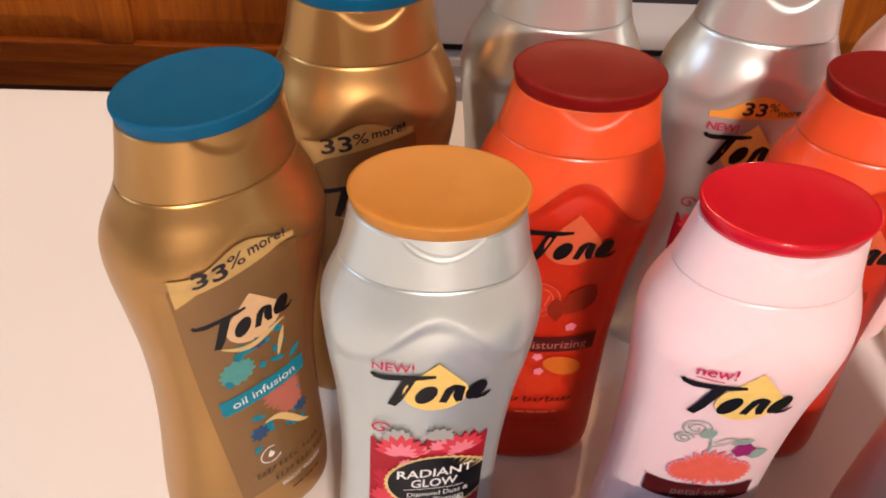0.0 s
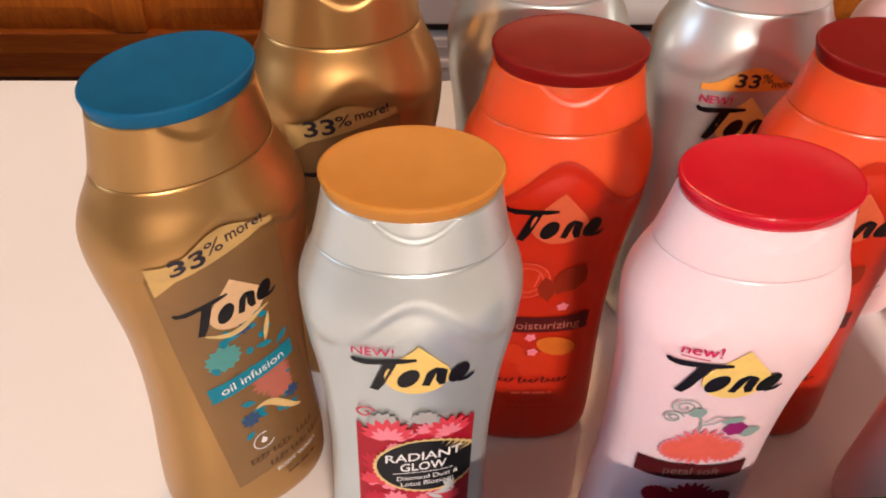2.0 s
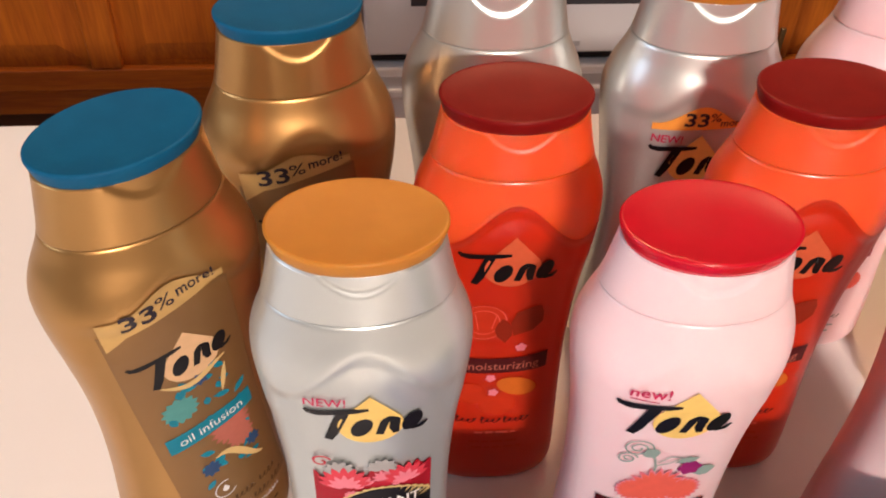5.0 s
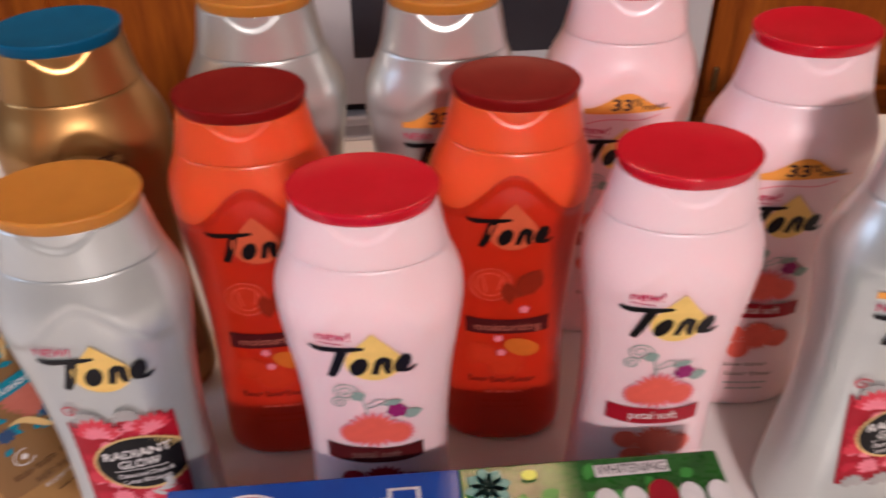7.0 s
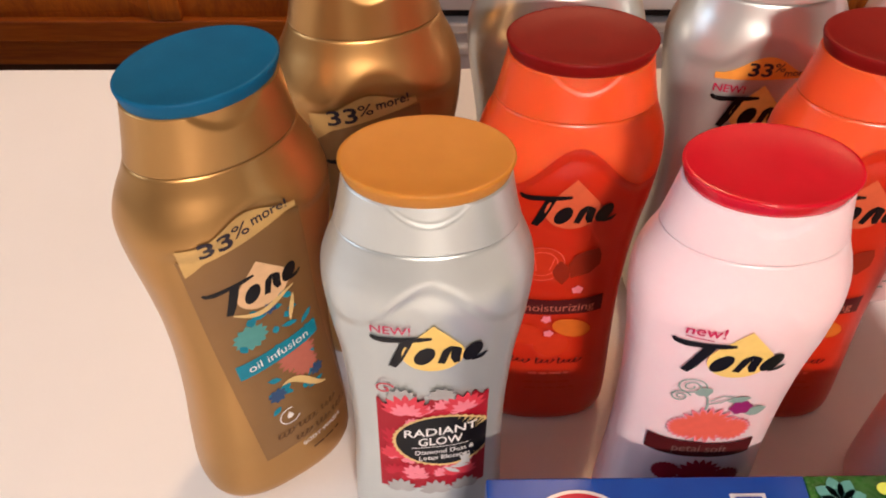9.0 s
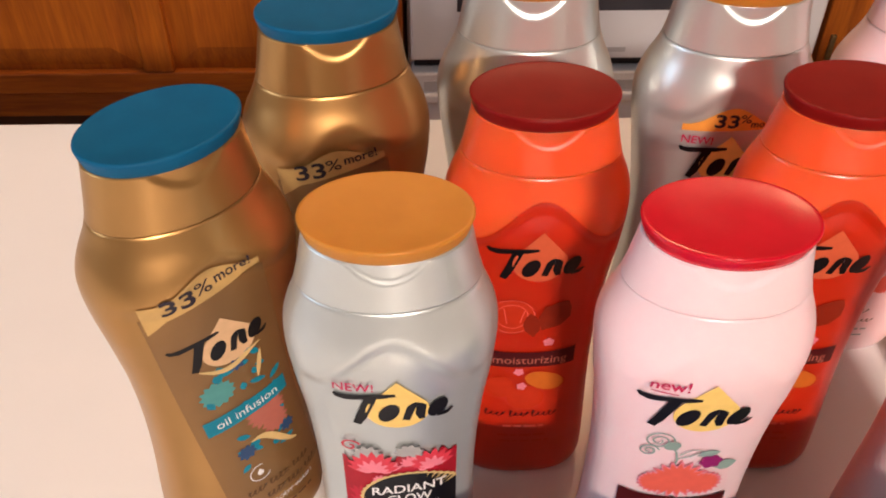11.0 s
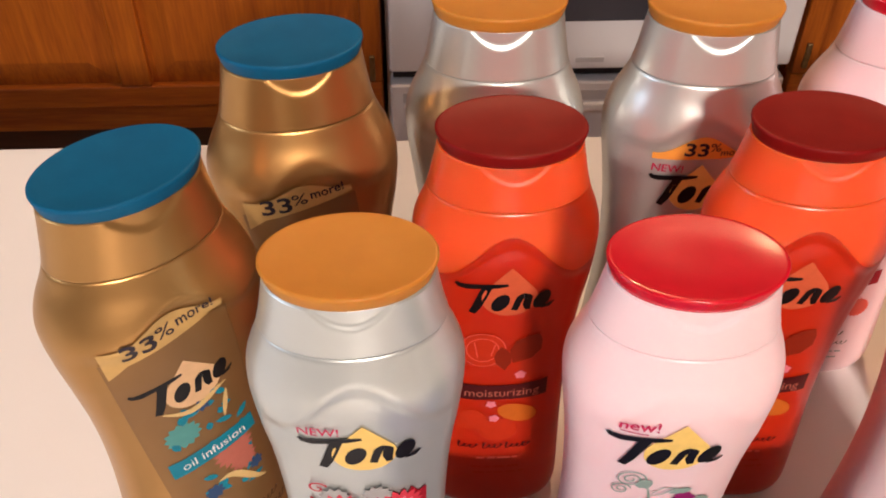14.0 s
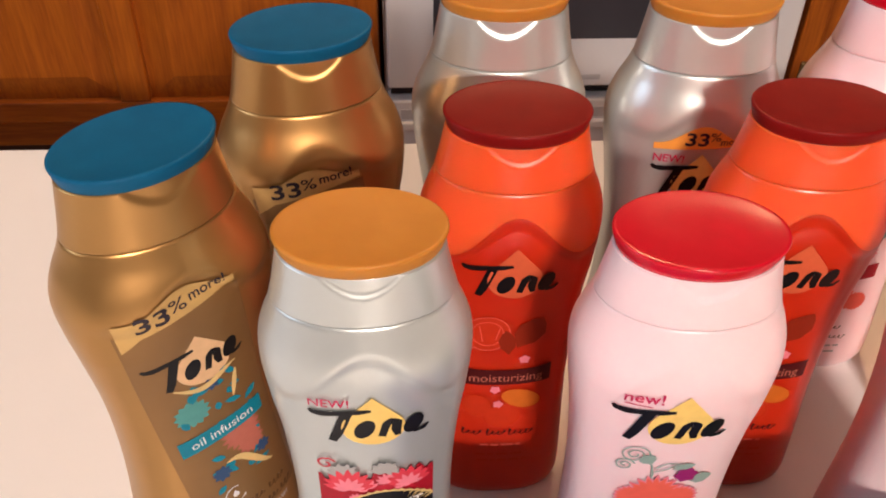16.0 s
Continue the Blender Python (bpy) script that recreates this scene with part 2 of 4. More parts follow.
def cabinet(x0, x1, panels, label, hinges):
    """A base cabinet: a wide oak frame with raised panels, a carcass and a plinth coloured as in shade."""
    ob = thing("base_cabinet", pose(0, KITCHEN_Y, FLOOR), label, "cabinet", "base cabinets")
    z0, z1, top = 0.296, 0.82, 0.87
    part("carcass", box(x0, x1, 0.03, 0.58, 0.238, top), OAK_V, ob, smooth=False)
    part("plinth", box(x0, x1, 0.075, 0.58, 0.0, 0.236), OAK_SHADED, ob, "recessed plinth with shade put into its colour", smooth=False)
    part("bottom_rail", box(x0, x1, 0.0, 0.029, z0, z0 + 0.046, 0.004), OAK_H, ob, smooth=False)
    part("skirting_rail", box(x0, x1, 0.012, 0.0295, 0.238, z0 - 0.001, 0.003), OAK_H, ob, smooth=False)
    part("top_rail", box(x0, x1, 0.0, 0.029, z1 - 0.046, top, 0.004), OAK_H, ob, smooth=False)
    edges = [x0] + [e for p in panels for e in p] + [x1]
    for e0, e1 in zip(edges[::2], edges[1::2]):
        part("stile", box(e0, e1, -0.001, 0.029, z0 + 0.0465, z1 - 0.0465, 0.004), OAK_V, ob, smooth=False)
    for p0, p1 in panels:
        part("panel", raised_panel(p0 - 0.003, p1 + 0.003, z0 + 0.043, z1 - 0.043, 0.002, 0.014, 0.05), OAK_V, ob, smooth=False)
    for hx, hz in hinges:
        part("hinge", box(hx - 0.005, hx + 0.005, -0.010, -0.0015, hz - 0.026, hz + 0.026, 0.002), BRASS, ob, "small aged brass hinge")
    counter = thing("cabinet_top", pose(0, KITCHEN_Y, FLOOR + 0.871), "white laminate top on the base cabinet", "worktop", "cabinet tops")
    part("slab", box(x0, x1, -0.03, 0.6, 0.0, 0.038, 0.004), LAMINATE, counter, smooth=False)
    return ob


OVEN_X0, OVEN_X1 = 0.076, 0.838
cabinet(-1.46, 0.068, [(-1.40, -1.02), (-0.955, -0.42), (-0.363, 0.030)], "honey oak base cabinet with raised panels", [(0.050, 0.375)])
cabinet(0.852, 2.2, [(0.895, 1.322), (1.385, 1.93)], "honey oak base cabinet beside the oven", [(0.870, 0.385)])


def oven(x0, x1):
    """A free-standing white range: door with window, vent slot, drawer."""
    ob = thing("oven_range", pose(0, KITCHEN_Y, FLOOR), "white freestanding oven range with dark glass door window", "oven")
    part("body", box(x0, x1, 0.03, 0.6, 0.04, 0.9, 0.004), ENAMEL, ob, smooth=False)
    door = part("oven_door", box(x0 + 0.006, x1 - 0.006, -0.025, 0.028, 0.376, 0.80, 0.006, 3), ENAMEL, ob, smooth=False)
    part("door_window", box(x0 + 0.09, x1 - 0.09, -0.0275, -0.022, 0.476, 0.72, 0.001), OVEN_GLASS, door, "dark smoked glass", smooth=False)
    part("badge", box(0.425, 0.478, -0.0268, -0.0255, 0.392, 0.402, 0.0004), GREY_PLASTIC, door, "small pale grey badge", smooth=False)
    handle = bmesh.new()
    bmesh.ops.create_cone(handle, cap_ends=True, segments=16, radius1=0.012, radius2=0.012, depth=x1 - x0 - 0.16, matrix=pose((x0 + x1) / 2, -0.06, 0.765, 0, 90, 0))
    part("handle", handle, ENAMEL, door)
    part("slot", box(x0 + 0.012, x1 - 0.012, 0.0, 0.029, 0.352, 0.374), BLACK_GAP, ob, "black gap under the door", smooth=False)
    drawer = part("drawer", box(x0 + 0.006, x1 - 0.006, -0.022, 0.028, 0.09, 0.348, 0.006, 3), ENAMEL, ob, smooth=False)
    part("grip", box(x0 + 0.03, x1 - 0.03, -0.034, -0.0225, 0.287, 0.306, 0.004), ENAMEL, drawer, smooth=False)
    # flat grey strip on the drawer front; its colour paints a recess's shade
    part("recess_shade", box(x0 + 0.03, x1 - 0.03, -0.0238, -0.0222, 0.309, 0.330), GREY_PLASTIC, drawer, "grey strip painting the shade of a recess", smooth=False)
    return ob


oven(OVEN_X0, OVEN_X1)


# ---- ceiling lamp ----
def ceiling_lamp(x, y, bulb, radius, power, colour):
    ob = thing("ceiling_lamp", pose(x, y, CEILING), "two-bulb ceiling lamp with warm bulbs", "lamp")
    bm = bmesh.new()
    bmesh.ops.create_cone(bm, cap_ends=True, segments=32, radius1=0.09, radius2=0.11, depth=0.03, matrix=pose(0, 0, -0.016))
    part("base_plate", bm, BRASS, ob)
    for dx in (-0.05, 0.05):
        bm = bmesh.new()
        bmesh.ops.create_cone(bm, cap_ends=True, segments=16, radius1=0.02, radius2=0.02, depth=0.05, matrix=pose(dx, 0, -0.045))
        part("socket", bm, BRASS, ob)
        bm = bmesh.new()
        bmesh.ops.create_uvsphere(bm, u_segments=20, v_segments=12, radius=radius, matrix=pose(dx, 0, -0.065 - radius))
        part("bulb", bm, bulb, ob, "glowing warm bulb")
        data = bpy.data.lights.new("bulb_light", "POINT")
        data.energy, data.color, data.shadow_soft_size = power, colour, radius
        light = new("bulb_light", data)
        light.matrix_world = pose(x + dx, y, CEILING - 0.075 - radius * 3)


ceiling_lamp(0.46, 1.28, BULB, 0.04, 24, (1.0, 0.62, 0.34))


def unseen_key_lamp(x, z, length):
    """A long unseen wall fixture, added as front key light, that faces the worktop."""
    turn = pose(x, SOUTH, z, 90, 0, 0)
    ob = thing("unseen_key_lamp", turn, "long white unseen fixture added for the front light, with a glowing diffuser", "lamp")
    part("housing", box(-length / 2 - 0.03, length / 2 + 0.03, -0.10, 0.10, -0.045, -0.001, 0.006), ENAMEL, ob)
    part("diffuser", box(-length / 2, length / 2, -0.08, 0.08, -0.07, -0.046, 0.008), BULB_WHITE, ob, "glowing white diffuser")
    lamp("key_light", turn @ pose(0, 0, -0.075), length, 0.14, 88, (1.0, 0.87, 0.76))


unseen_key_lamp(0.42, 1.45, 0.34)


# ---- bottles ----
def spline(table, z):
    """Smooth value of a table of (z, value)."""
    if z <= table[0][0]:
        return table[0][1]
    for i in range(len(table) - 1):
        (z0, v0), (z1, v1) = table[i], table[i + 1]
        if z <= z1:
            before = table[i - 1] if i else table[i]
            after = table[i + 2] if i + 2 < len(table) else table[i + 1]
            m0 = (v1 - before[1]) / (z1 - before[0]) if z1 != before[0] else 0
            m1 = (after[1] - v0) / (after[0] - z0) if after[0] != z0 else 0
            h = z1 - z0
            s = (z - z0) / h
            return (2 * s**3 - 3 * s**2 + 1) * v0 + (s**3 - 2 * s**2 + s) * h * m0 + (-2 * s**3 + 3 * s**2) * v1 + (s**3 - s**2) * h * m1
    return table[-1][1]


class Shape:
    """The mould of a bottle: half widths and half depths by height, the arch over the label panel, the lid."""

    def __init__(self, wide, deep, seam, top, arch, lid):
        self.wide, self.deep, self.seam, self.top, self.arch, self.lid = wide, deep, seam, top, arch, lid

    def power(self, z):
        return 2.0 + 0.55 * max(0.0, min(1.0, (self.seam - 0.012 - z) / 0.03))

    def arch_z(self, x):
        peak, drop, half = self.arch[:3]
        u = min(1.0, abs(x) / half)
        beyond = max(0.0, abs(x) - half) / 0.014
        return peak - drop * (0.5 - 0.5 * math.cos(math.pi * u)) + 0.0012 * beyond * beyond

    def front(self, x, z):
        """Distance of the front surface before the bottle's axis plane."""
        w, d, n = spline(self.wide, z), spline(self.deep, z), self.power(z)
        u = min(0.9999, abs(x) / w)
        full = d * (1 - u**n) ** (1 / n)
        if z < self.seam - 0.004:
            gap = (self.arch_z(x) - z) / self.arch[4]
            t = max(0.0, min(1.0, gap))
            t = t * t * (3 - 2 * t)
            t *= max(0.0, min(1.0, (z - 0.006) / 0.02)) * max(0.0, min(1.0, (0.97 - u) / 0.2))
            full -= self.arch[3] * t * (1 - 0.35 * u * u) * (0.35 + 0.65 * max(0.0, min(1.0, (z - 0.05) / 0.08)))
        return full


SMALL = Shape(
    ((0.0, 0.0264), (0.003, 0.0286), (0.009, 0.0298), (0.03, 0.0293), (0.055, 0.0284), (0.077, 0.0281), (0.098, 0.0288), (0.118, 0.0303), (0.132, 0.0321), (0.143, 0.0334), (0.1505, 0.0339), (0.157, 0.0334), (0.163, 0.0317), (0.168, 0.0297), (0.172, 0.0284)),
    ((0.0, 0.0172), (0.003, 0.0196), (0.009, 0.0208), (0.03, 0.0206), (0.077, 0.0190), (0.105, 0.0196), (0.125, 0.0216), (0.140, 0.0238), (0.150, 0.0246), (0.158, 0.0238), (0.166, 0.0212), (0.172, 0.0192)),
    0.172, 0.195, (0.1650, 0.0185, 0.026, 0.0024, 0.0080), (0.0258, 0.0187))
LARGE = Shape(
    ((0.0, 0.0300), (0.003, 0.0325), (0.009, 0.0342), (0.03, 0.0335), (0.06, 0.0313), (0.085, 0.0307), (0.106, 0.0316), (0.126, 0.0340), (0.141, 0.0361), (0.151, 0.0370), (0.158, 0.0367), (0.166, 0.0344), (0.173, 0.0311), (0.179, 0.0288)),
    ((0.0, 0.0188), (0.003, 0.0212), (0.009, 0.0226), (0.03, 0.0222), (0.08, 0.0202), (0.110, 0.0212), (0.132, 0.0240), (0.148, 0.0262), (0.157, 0.0264), (0.165, 0.0248), (0.173, 0.0216), (0.179, 0.0197)),
    0.179, 0.205, (0.1690, 0.0115, 0.023, 0.0024, 0.0085), (0.0262, 0.0190))


def softer(shape, depth):
    """The same mould with a shallower step over the label panel."""
    return Shape(shape.wide, shape.deep, shape.seam, shape.top, (*shape.arch[:3], depth, 0.0095), shape.lid)


SMALL_SOFT, LARGE_SOFT = softer(SMALL, 0.0012), softer(LARGE, 0.0016)


def loft(rows, close_bottom=False, close_top=False):
    bm = bmesh.new()
    rings = [[bm.verts.new(p) for p in row] for row in rows]
    for a, b in zip(rings, rings[1:]):
        for i in range(len(a)):
            j = (i + 1) % len(a)
            bm.faces.new((a[i], a[j], b[j], b[i]))
    if close_bottom:
        bm.faces.new(list(reversed(rings[0])))
    if close_top:
        bm.faces.new(rings[-1])
    return bm


def oval(w, d, z, n=2.0, count=96, front=None):
    points = []
    for i in range(count):
        a = 2 * math.pi * i / count
        c, s = math.cos(a), math.sin(a)
        x = w * math.copysign(abs(c) ** (2 / n), c)
        y = d * math.copysign(abs(s) ** (2 / n), s)
        if front and s < 0:
            y = -front(x, z)
        points.append((x, y, z))
    return points


def body_mesh(shape):
    zs = [0.0, 0.0008, 0.0018, 0.003, 0.006, 0.009, 0.014]
    while zs[-1] < shape.seam - 0.0016:
        zs.append(min(zs[-1] + 0.0012, shape.seam - 0.0012))
    rows = [oval(spline(shape.wide, 0) - 0.004, spline(shape.deep, 0) - 0.004, 0.0016, shape.power(0), 112)]
    rows += [oval(spline(shape.wide, z), spline(shape.deep, z), z, shape.power(z), 112, shape.front)[:112] for z in zs]
    w, d = spline(shape.wide, shape.seam), spline(shape.deep, shape.seam)
    rows.append(oval(w, d, shape.seam - 0.00035, 2, 112))
    rows.append(oval(w - 0.0002, d - 0.0002, shape.seam - 0.0002, 2, 112))
    rows.append(oval(w - 0.0030, d - 0.0030, shape.seam - 0.0002, 2, 112))
    return loft(rows, True, True)


def skirt_mesh(shape):
    """The neck collar of the cap, with a thumb scoop under the lid at the front."""
    w0, d0 = spline(shape.wide, shape.seam) + 0.0001, spline(shape.deep, shape.seam) + 0.0001
    w1, d1 = shape.lid[0] - 0.0008, shape.lid[1] - 0.0006
    z0, z1 = shape.seam, shape.top - 0.0060
    rows = [oval(w0 - 0.0003, d0 - 0.0003, z0, 2.0, 160)]
    for i in range(30):
        t = min(1.0, i / 28)
        z = z0 + 0.0003 + (z1 - z0 - 0.0003) * t + (0.0001 if i == 29 else 0)
        w, d = w0 + (w1 - w0) * t**0.85, d0 + (d1 - d0) * t**0.85
        row = oval(w, d, z, 2.0, 160)
        cut = []
        for x, y, zz in row:
            if y < 0:
                floor_z = z1 - 0.0072 * max(0.0, 1 - (x / 0.0125) ** 2)
                depth = max(0.0, min(1.0, (zz - floor_z) / 0.0030)) if abs(x) < 0.0125 else 0.0
                y += 0.0010 * depth * depth * (3 - 2 * depth)
            cut.append((x, y, zz))
        rows.append(cut)
    rows.append(oval(w1 - 0.002, d1 - 0.004, z1 + 0.0002, 2.0, 160))
    return loft(rows, False, True)


def lid_mesh(shape):
    """The oval flip lid: a rim that swells outward and a shallow dished top."""
    w, d, top = shape.lid[0], shape.lid[1], shape.top
    rows = []
    for inset, z in ((0.0040, -0.0064), (0.0020, -0.0062), (0.0014, -0.0055), (0.0009, -0.0040), (0.0004, -0.0022), (0.00005, -0.0009), (0.0001, -0.0004), (0.0004, -0.0001), (0.0008, 0.0), (0.0013, -0.00005), (0.0020, -0.00013), (0.0030, -0.00025), (0.0050, -0.00046), (0.0075, -0.00068), (0.0105, -0.00086), (0.0135, -0.00096), (0.0165, -0.0010)):
        rows.append(oval(w - inset, d - inset * (1 if inset < 0.004 else 0.9), top + z))
    return loft(rows, True, True)


class Printer:
    """Lays flat print onto the front of a bottle: points (x, z) of the label are carried onto the surface."""

    def __init__(self, shape, parent):
        self.shape, self.parent, self.level, self.tilt, self.up = shape, parent, 0, 0.0, 0.0

    def lay(self, x, z, lift):
        return (x, -self.shape.front(x, z) - lift, z)

    def emit(self, name, bm, material, label="", lift=None):
        self.level += 1
        lift = 0.00060 + 0.000011 * self.level if lift is None else lift
        for v in bm.verts:
            x, z = v.co.x, v.co.z + self.up - 0.09
            v.co = self.lay(x * math.cos(self.tilt) - z * math.sin(self.tilt), 0.09 + x * math.sin(self.tilt) + z * math.cos(self.tilt), lift)
        return part(name, bm, material, self.parent, label, smooth=True)

    def shapes(self, name, outlines, material, label=""):
        """Filled outlines, each a list of (x, z) round its middle."""
        bm = bmesh.new()
        for outline in outlines:
            cx, cz = sum(p[0] for p in outline) / len(outline), sum(p[1] for p in outline) / len(outline)
            reach = max(math.hypot(x - cx, z - cz) for x, z in outline)
            count = max(2, int(reach / 0.0009))
            rings = [[bm.verts.new((cx + (x - cx) * (1 - k / count), 0, cz + (z - cz) * (1 - k / count))) for x, z in outline] for k in range(count)]
            mid = bm.verts.new((cx, 0, cz))
            n = len(outline)
            for a, b in zip(rings, rings[1:]):
                for i in range(n):
                    bm.faces.new((a[i], a[(i + 1) % n], b[(i + 1) % n], b[i]))
            for i in range(n):
                bm.faces.new((rings[-1][i], rings[-1][(i + 1) % n], mid))
        return self.emit(name, bm, material, label)

    def each(self, name, groups, material, label=""):
        """One part for each group of outlines."""
        for group in groups:
            self.shapes(name, group, material, label)

    def band(self, name, x0, x1, bottom, top, material, label="", steps=24, lift=None):
        """A strip between two curves of x."""
        bm = bmesh.new()
        rows = []
        tiers = max(8, int((top((x0 + x1) / 2) - bottom((x0 + x1) / 2)) / 0.0008))
        for i in range(steps + 1):
            x = x0 + (x1 - x0) * i / steps
            b, t = bottom(x), top(x)
            rows.append([bm.verts.new((x, 0, b + (t - b) * k / tiers)) for k in range(tiers + 1)])
        for a, b in zip(rows, rows[1:]):
            for k in range(tiers):
                bm.faces.new((a[k], b[k], b[k + 1], a[k + 1]))
        return self.emit(name, bm, material, label, lift)

    def wrap(self, name, bottom, top, material, label=""):
        """A film over the whole front between two heights, out to the sides of the bottle."""
        bm = bmesh.new()
        columns = []
        for i in range(65):
            u = 0.975 * math.sin((i / 32 - 1) * math.pi / 2)
            x_top = u * spline(self.shape.wide, top(u * 0.03))
            column = []
            for k in range(131):
                z = bottom + (top(x_top) - bottom) * k / 130
                column.append(bm.verts.new((u * spline(self.shape.wide, z), 0, z)))
            columns.append(column)
        for a, b in zip(columns, columns[1:]):
            for k in range(130):
                bm.faces.new((a[k], b[k], b[k + 1], a[k + 1]))
        return self.emit(name, bm, material, label, 0.00030)

    def strokes(self, name, lines, material, label=""):
        """Drawn lines: lists of (x, z, width)."""
        bm = bmesh.new()
        for rough_line in lines:
            line = [rough_line[0]]
            for a, b in zip(rough_line, rough_line[1:]):
                n = max(1, math.ceil(math.hypot(b[0] - a[0], b[1] - a[1]) / 0.0009))
                line += [tuple(p + (q - p) * k / n for p, q in zip(a, b)) for k in range(1, n + 1)]
            pairs = []
            for i, (x, z, w) in enumerate(line):
                ax, az, _ = line[max(0, i - 1)]
                bx, bz, _ = line[min(len(line) - 1, i + 1)]
                length = math.hypot(bx - ax, bz - az) or 1
                nx, nz = -(bz - az) / length * w / 2, (bx - ax) / length * w / 2
                pairs.append((bm.verts.new((x + nx, 0, z + nz)), bm.verts.new((x - nx, 0, z - nz))))
            for a, b in zip(pairs, pairs[1:]):
                bm.faces.new((a[0], b[0], b[1], a[1]))
        return self.emit(name, bm, material, label)

    def text(self, name, words, x, z, size, material, label="", slope=0.0, shear=0.0, align="CENTER", width=None, bold=0.0):
        bm = lettering(words, size, shear, align, width, bold)
        for v in bm.verts:
            px, pz = v.co.x, v.co.y
            v.co = (x + px, 0, z + pz + slope * px)
        return self.emit(name, bm, material, label, 0.00072 + 0.000011 * self.level)


def lettering(words, size, shear=0.0, align="CENTER", width=None, bold=0.0):
    """Words as a flat mesh in the xy plane, in the built-in font."""
    curve = bpy.data.curves.new("words", "FONT")
    curve.body, curve.size, curve.shear, curve.align_x, curve.offset = words, size, shear, align, bold
    curve.resolution_u = 3
    holder = bpy.data.objects.new("words", curve)
    data = bpy.data.meshes.new_from_object(holder)
    bm = bmesh.new()
    bm.from_mesh(data)
    bpy.data.objects.remove(holder)
    bpy.data.meshes.remove(data)
    bpy.data.curves.remove(curve)
    bmesh.ops.triangulate(bm, faces=bm.faces)
    for _ in range(3):
        long_edges = [e for e in bm.edges if e.calc_length() > max(0.0009, 0.14 * size)]
        if long_edges:
            bmesh.ops.subdivide_edges(bm, edges=long_edges, cuts=1)
            bmesh.ops.triangulate(bm, faces=bm.faces)
    if width:
        xs = [v.co.x for v in bm.verts]
        f = width / (max(xs) - min(xs))
        for v in bm.verts:
            v.co.x *= f
    return bm


def ellipse(cx, cz, rx, rz, count=20, tilt=0.0):
    c, s = math.cos(tilt), math.sin(tilt)
    return [(cx + rx * math.cos(a) * c - rz * math.sin(a) * s, cz + rx * math.cos(a) * s + rz * math.sin(a) * c) for a in (2 * math.pi * i / count for i in range(count))]


def petal(cx, cz, length, width, angle):
    """A pointed petal from (cx, cz) outward."""
    c, s = math.cos(angle), math.sin(angle)
    outline = [(0, 0), (0.3, 0.42), (0.6, 0.5), (0.85, 0.27), (1, 0), (0.85, -0.27), (0.6, -0.5), (0.3, -0.42)]
    return [(cx + length * u * c - width * v * s, cz + length * u * s + width * v * c) for u, v in outline]


def blossom(cx, cz, radius, count, width, turn=0.0):
    return [petal(cx, cz, radius, width, turn + 2 * math.pi * i / count) for i in range(count)]


def lotus(cx, cz, radius, count, width, lean=0.0):
    """A flower seen from the side: pointed petals that fan out upward from its base."""
    petals = []
    for i in range(count):
        a = radians(12 + 156 * i / (count - 1)) + lean
        petals.append(petal(cx, cz, radius * (0.72 + 0.28 * math.sin(a)), width, a))
        petals.append(petal(cx, cz, radius * (0.50 + 0.20 * math.sin(a)), width * 0.9, a + 0.11))
    return petals


def drop(cx, tip, height, radius):
    """A drop with a pointed tip above."""
    points = [(cx, tip)]
    cz = tip - height + radius
    for i in range(25):
        a = radians(28) - radians(236) * i / 24
        points.append((cx + radius * math.cos(a), cz + radius * math.sin(a)))
    return points


def spiral(cx, cz, radius, turns, width, start=0.0, hand=1):
    n = int(turns * 22)
    return [(cx + hand * radius * (1 - 0.85 * i / n) * math.cos(start + 2 * math.pi * turns * i / n), cz + radius * (1 - 0.85 * i / n) * math.sin(start + 2 * math.pi * turns * i / n), width) for i in range(n + 1)]


def wordmark(printer, cx, cz, size):
    """The maker's mark as plain brushed shapes: a sweeping bar, a leaning stem and three blobs."""
    s = size
    bar = [(cx + s * u, cz + s * v, s * w) for u, v, w in ((-0.50, 0.27, 0.03), (-0.47, 0.235, 0.055), (-0.40, 0.225, 0.07), (-0.25, 0.24, 0.062), (-0.10, 0.25, 0.06), (0.0, 0.262, 0.035))]
    stem = [(cx + s * u, cz + s * v, s * w) for u, v, w in ((-0.20, 0.235, 0.10), (-0.245, 0.08, 0.095), (-0.29, -0.07, 0.09), (-0.335, -0.175, 0.07))]
    hump = [(cx + s * u, cz + s * v, s * w) for u, v, w in ((0.08, -0.13, 0.065), (0.125, 0.06, 0.075), (0.165, 0.10, 0.08), (0.210, 0.075, 0.085), (0.200, -0.04, 0.085), (0.215, -0.125, 0.05))]
    printer.strokes("wordmark_bar", [bar], INK_BLACK, "black brushed maker's mark")
    printer.strokes("wordmark_stem", [stem], INK_BLACK)
    printer.shapes("wordmark_blob", [ellipse(cx - 0.06 * s, cz - 0.01 * s, 0.082 * s, 0.140 * s, 20, -0.35)], INK_BLACK)
    printer.strokes("wordmark_hump", [hump], INK_BLACK)
    printer.shapes("wordmark_blob", [ellipse(cx + 0.345 * s, cz + 0.02 * s, 0.075 * s, 0.140 * s, 20, -0.35)], INK_BLACK)
    printer.strokes("wordmark_tail", [[(cx + s * 0.34, cz - 0.10 * s, 0.05 * s), (cx + s * 0.42, cz - 0.085 * s, 0.05 * s), (cx + s * 0.47, cz - 0.03 * s, 0.02 * s)]], INK_BLACK)


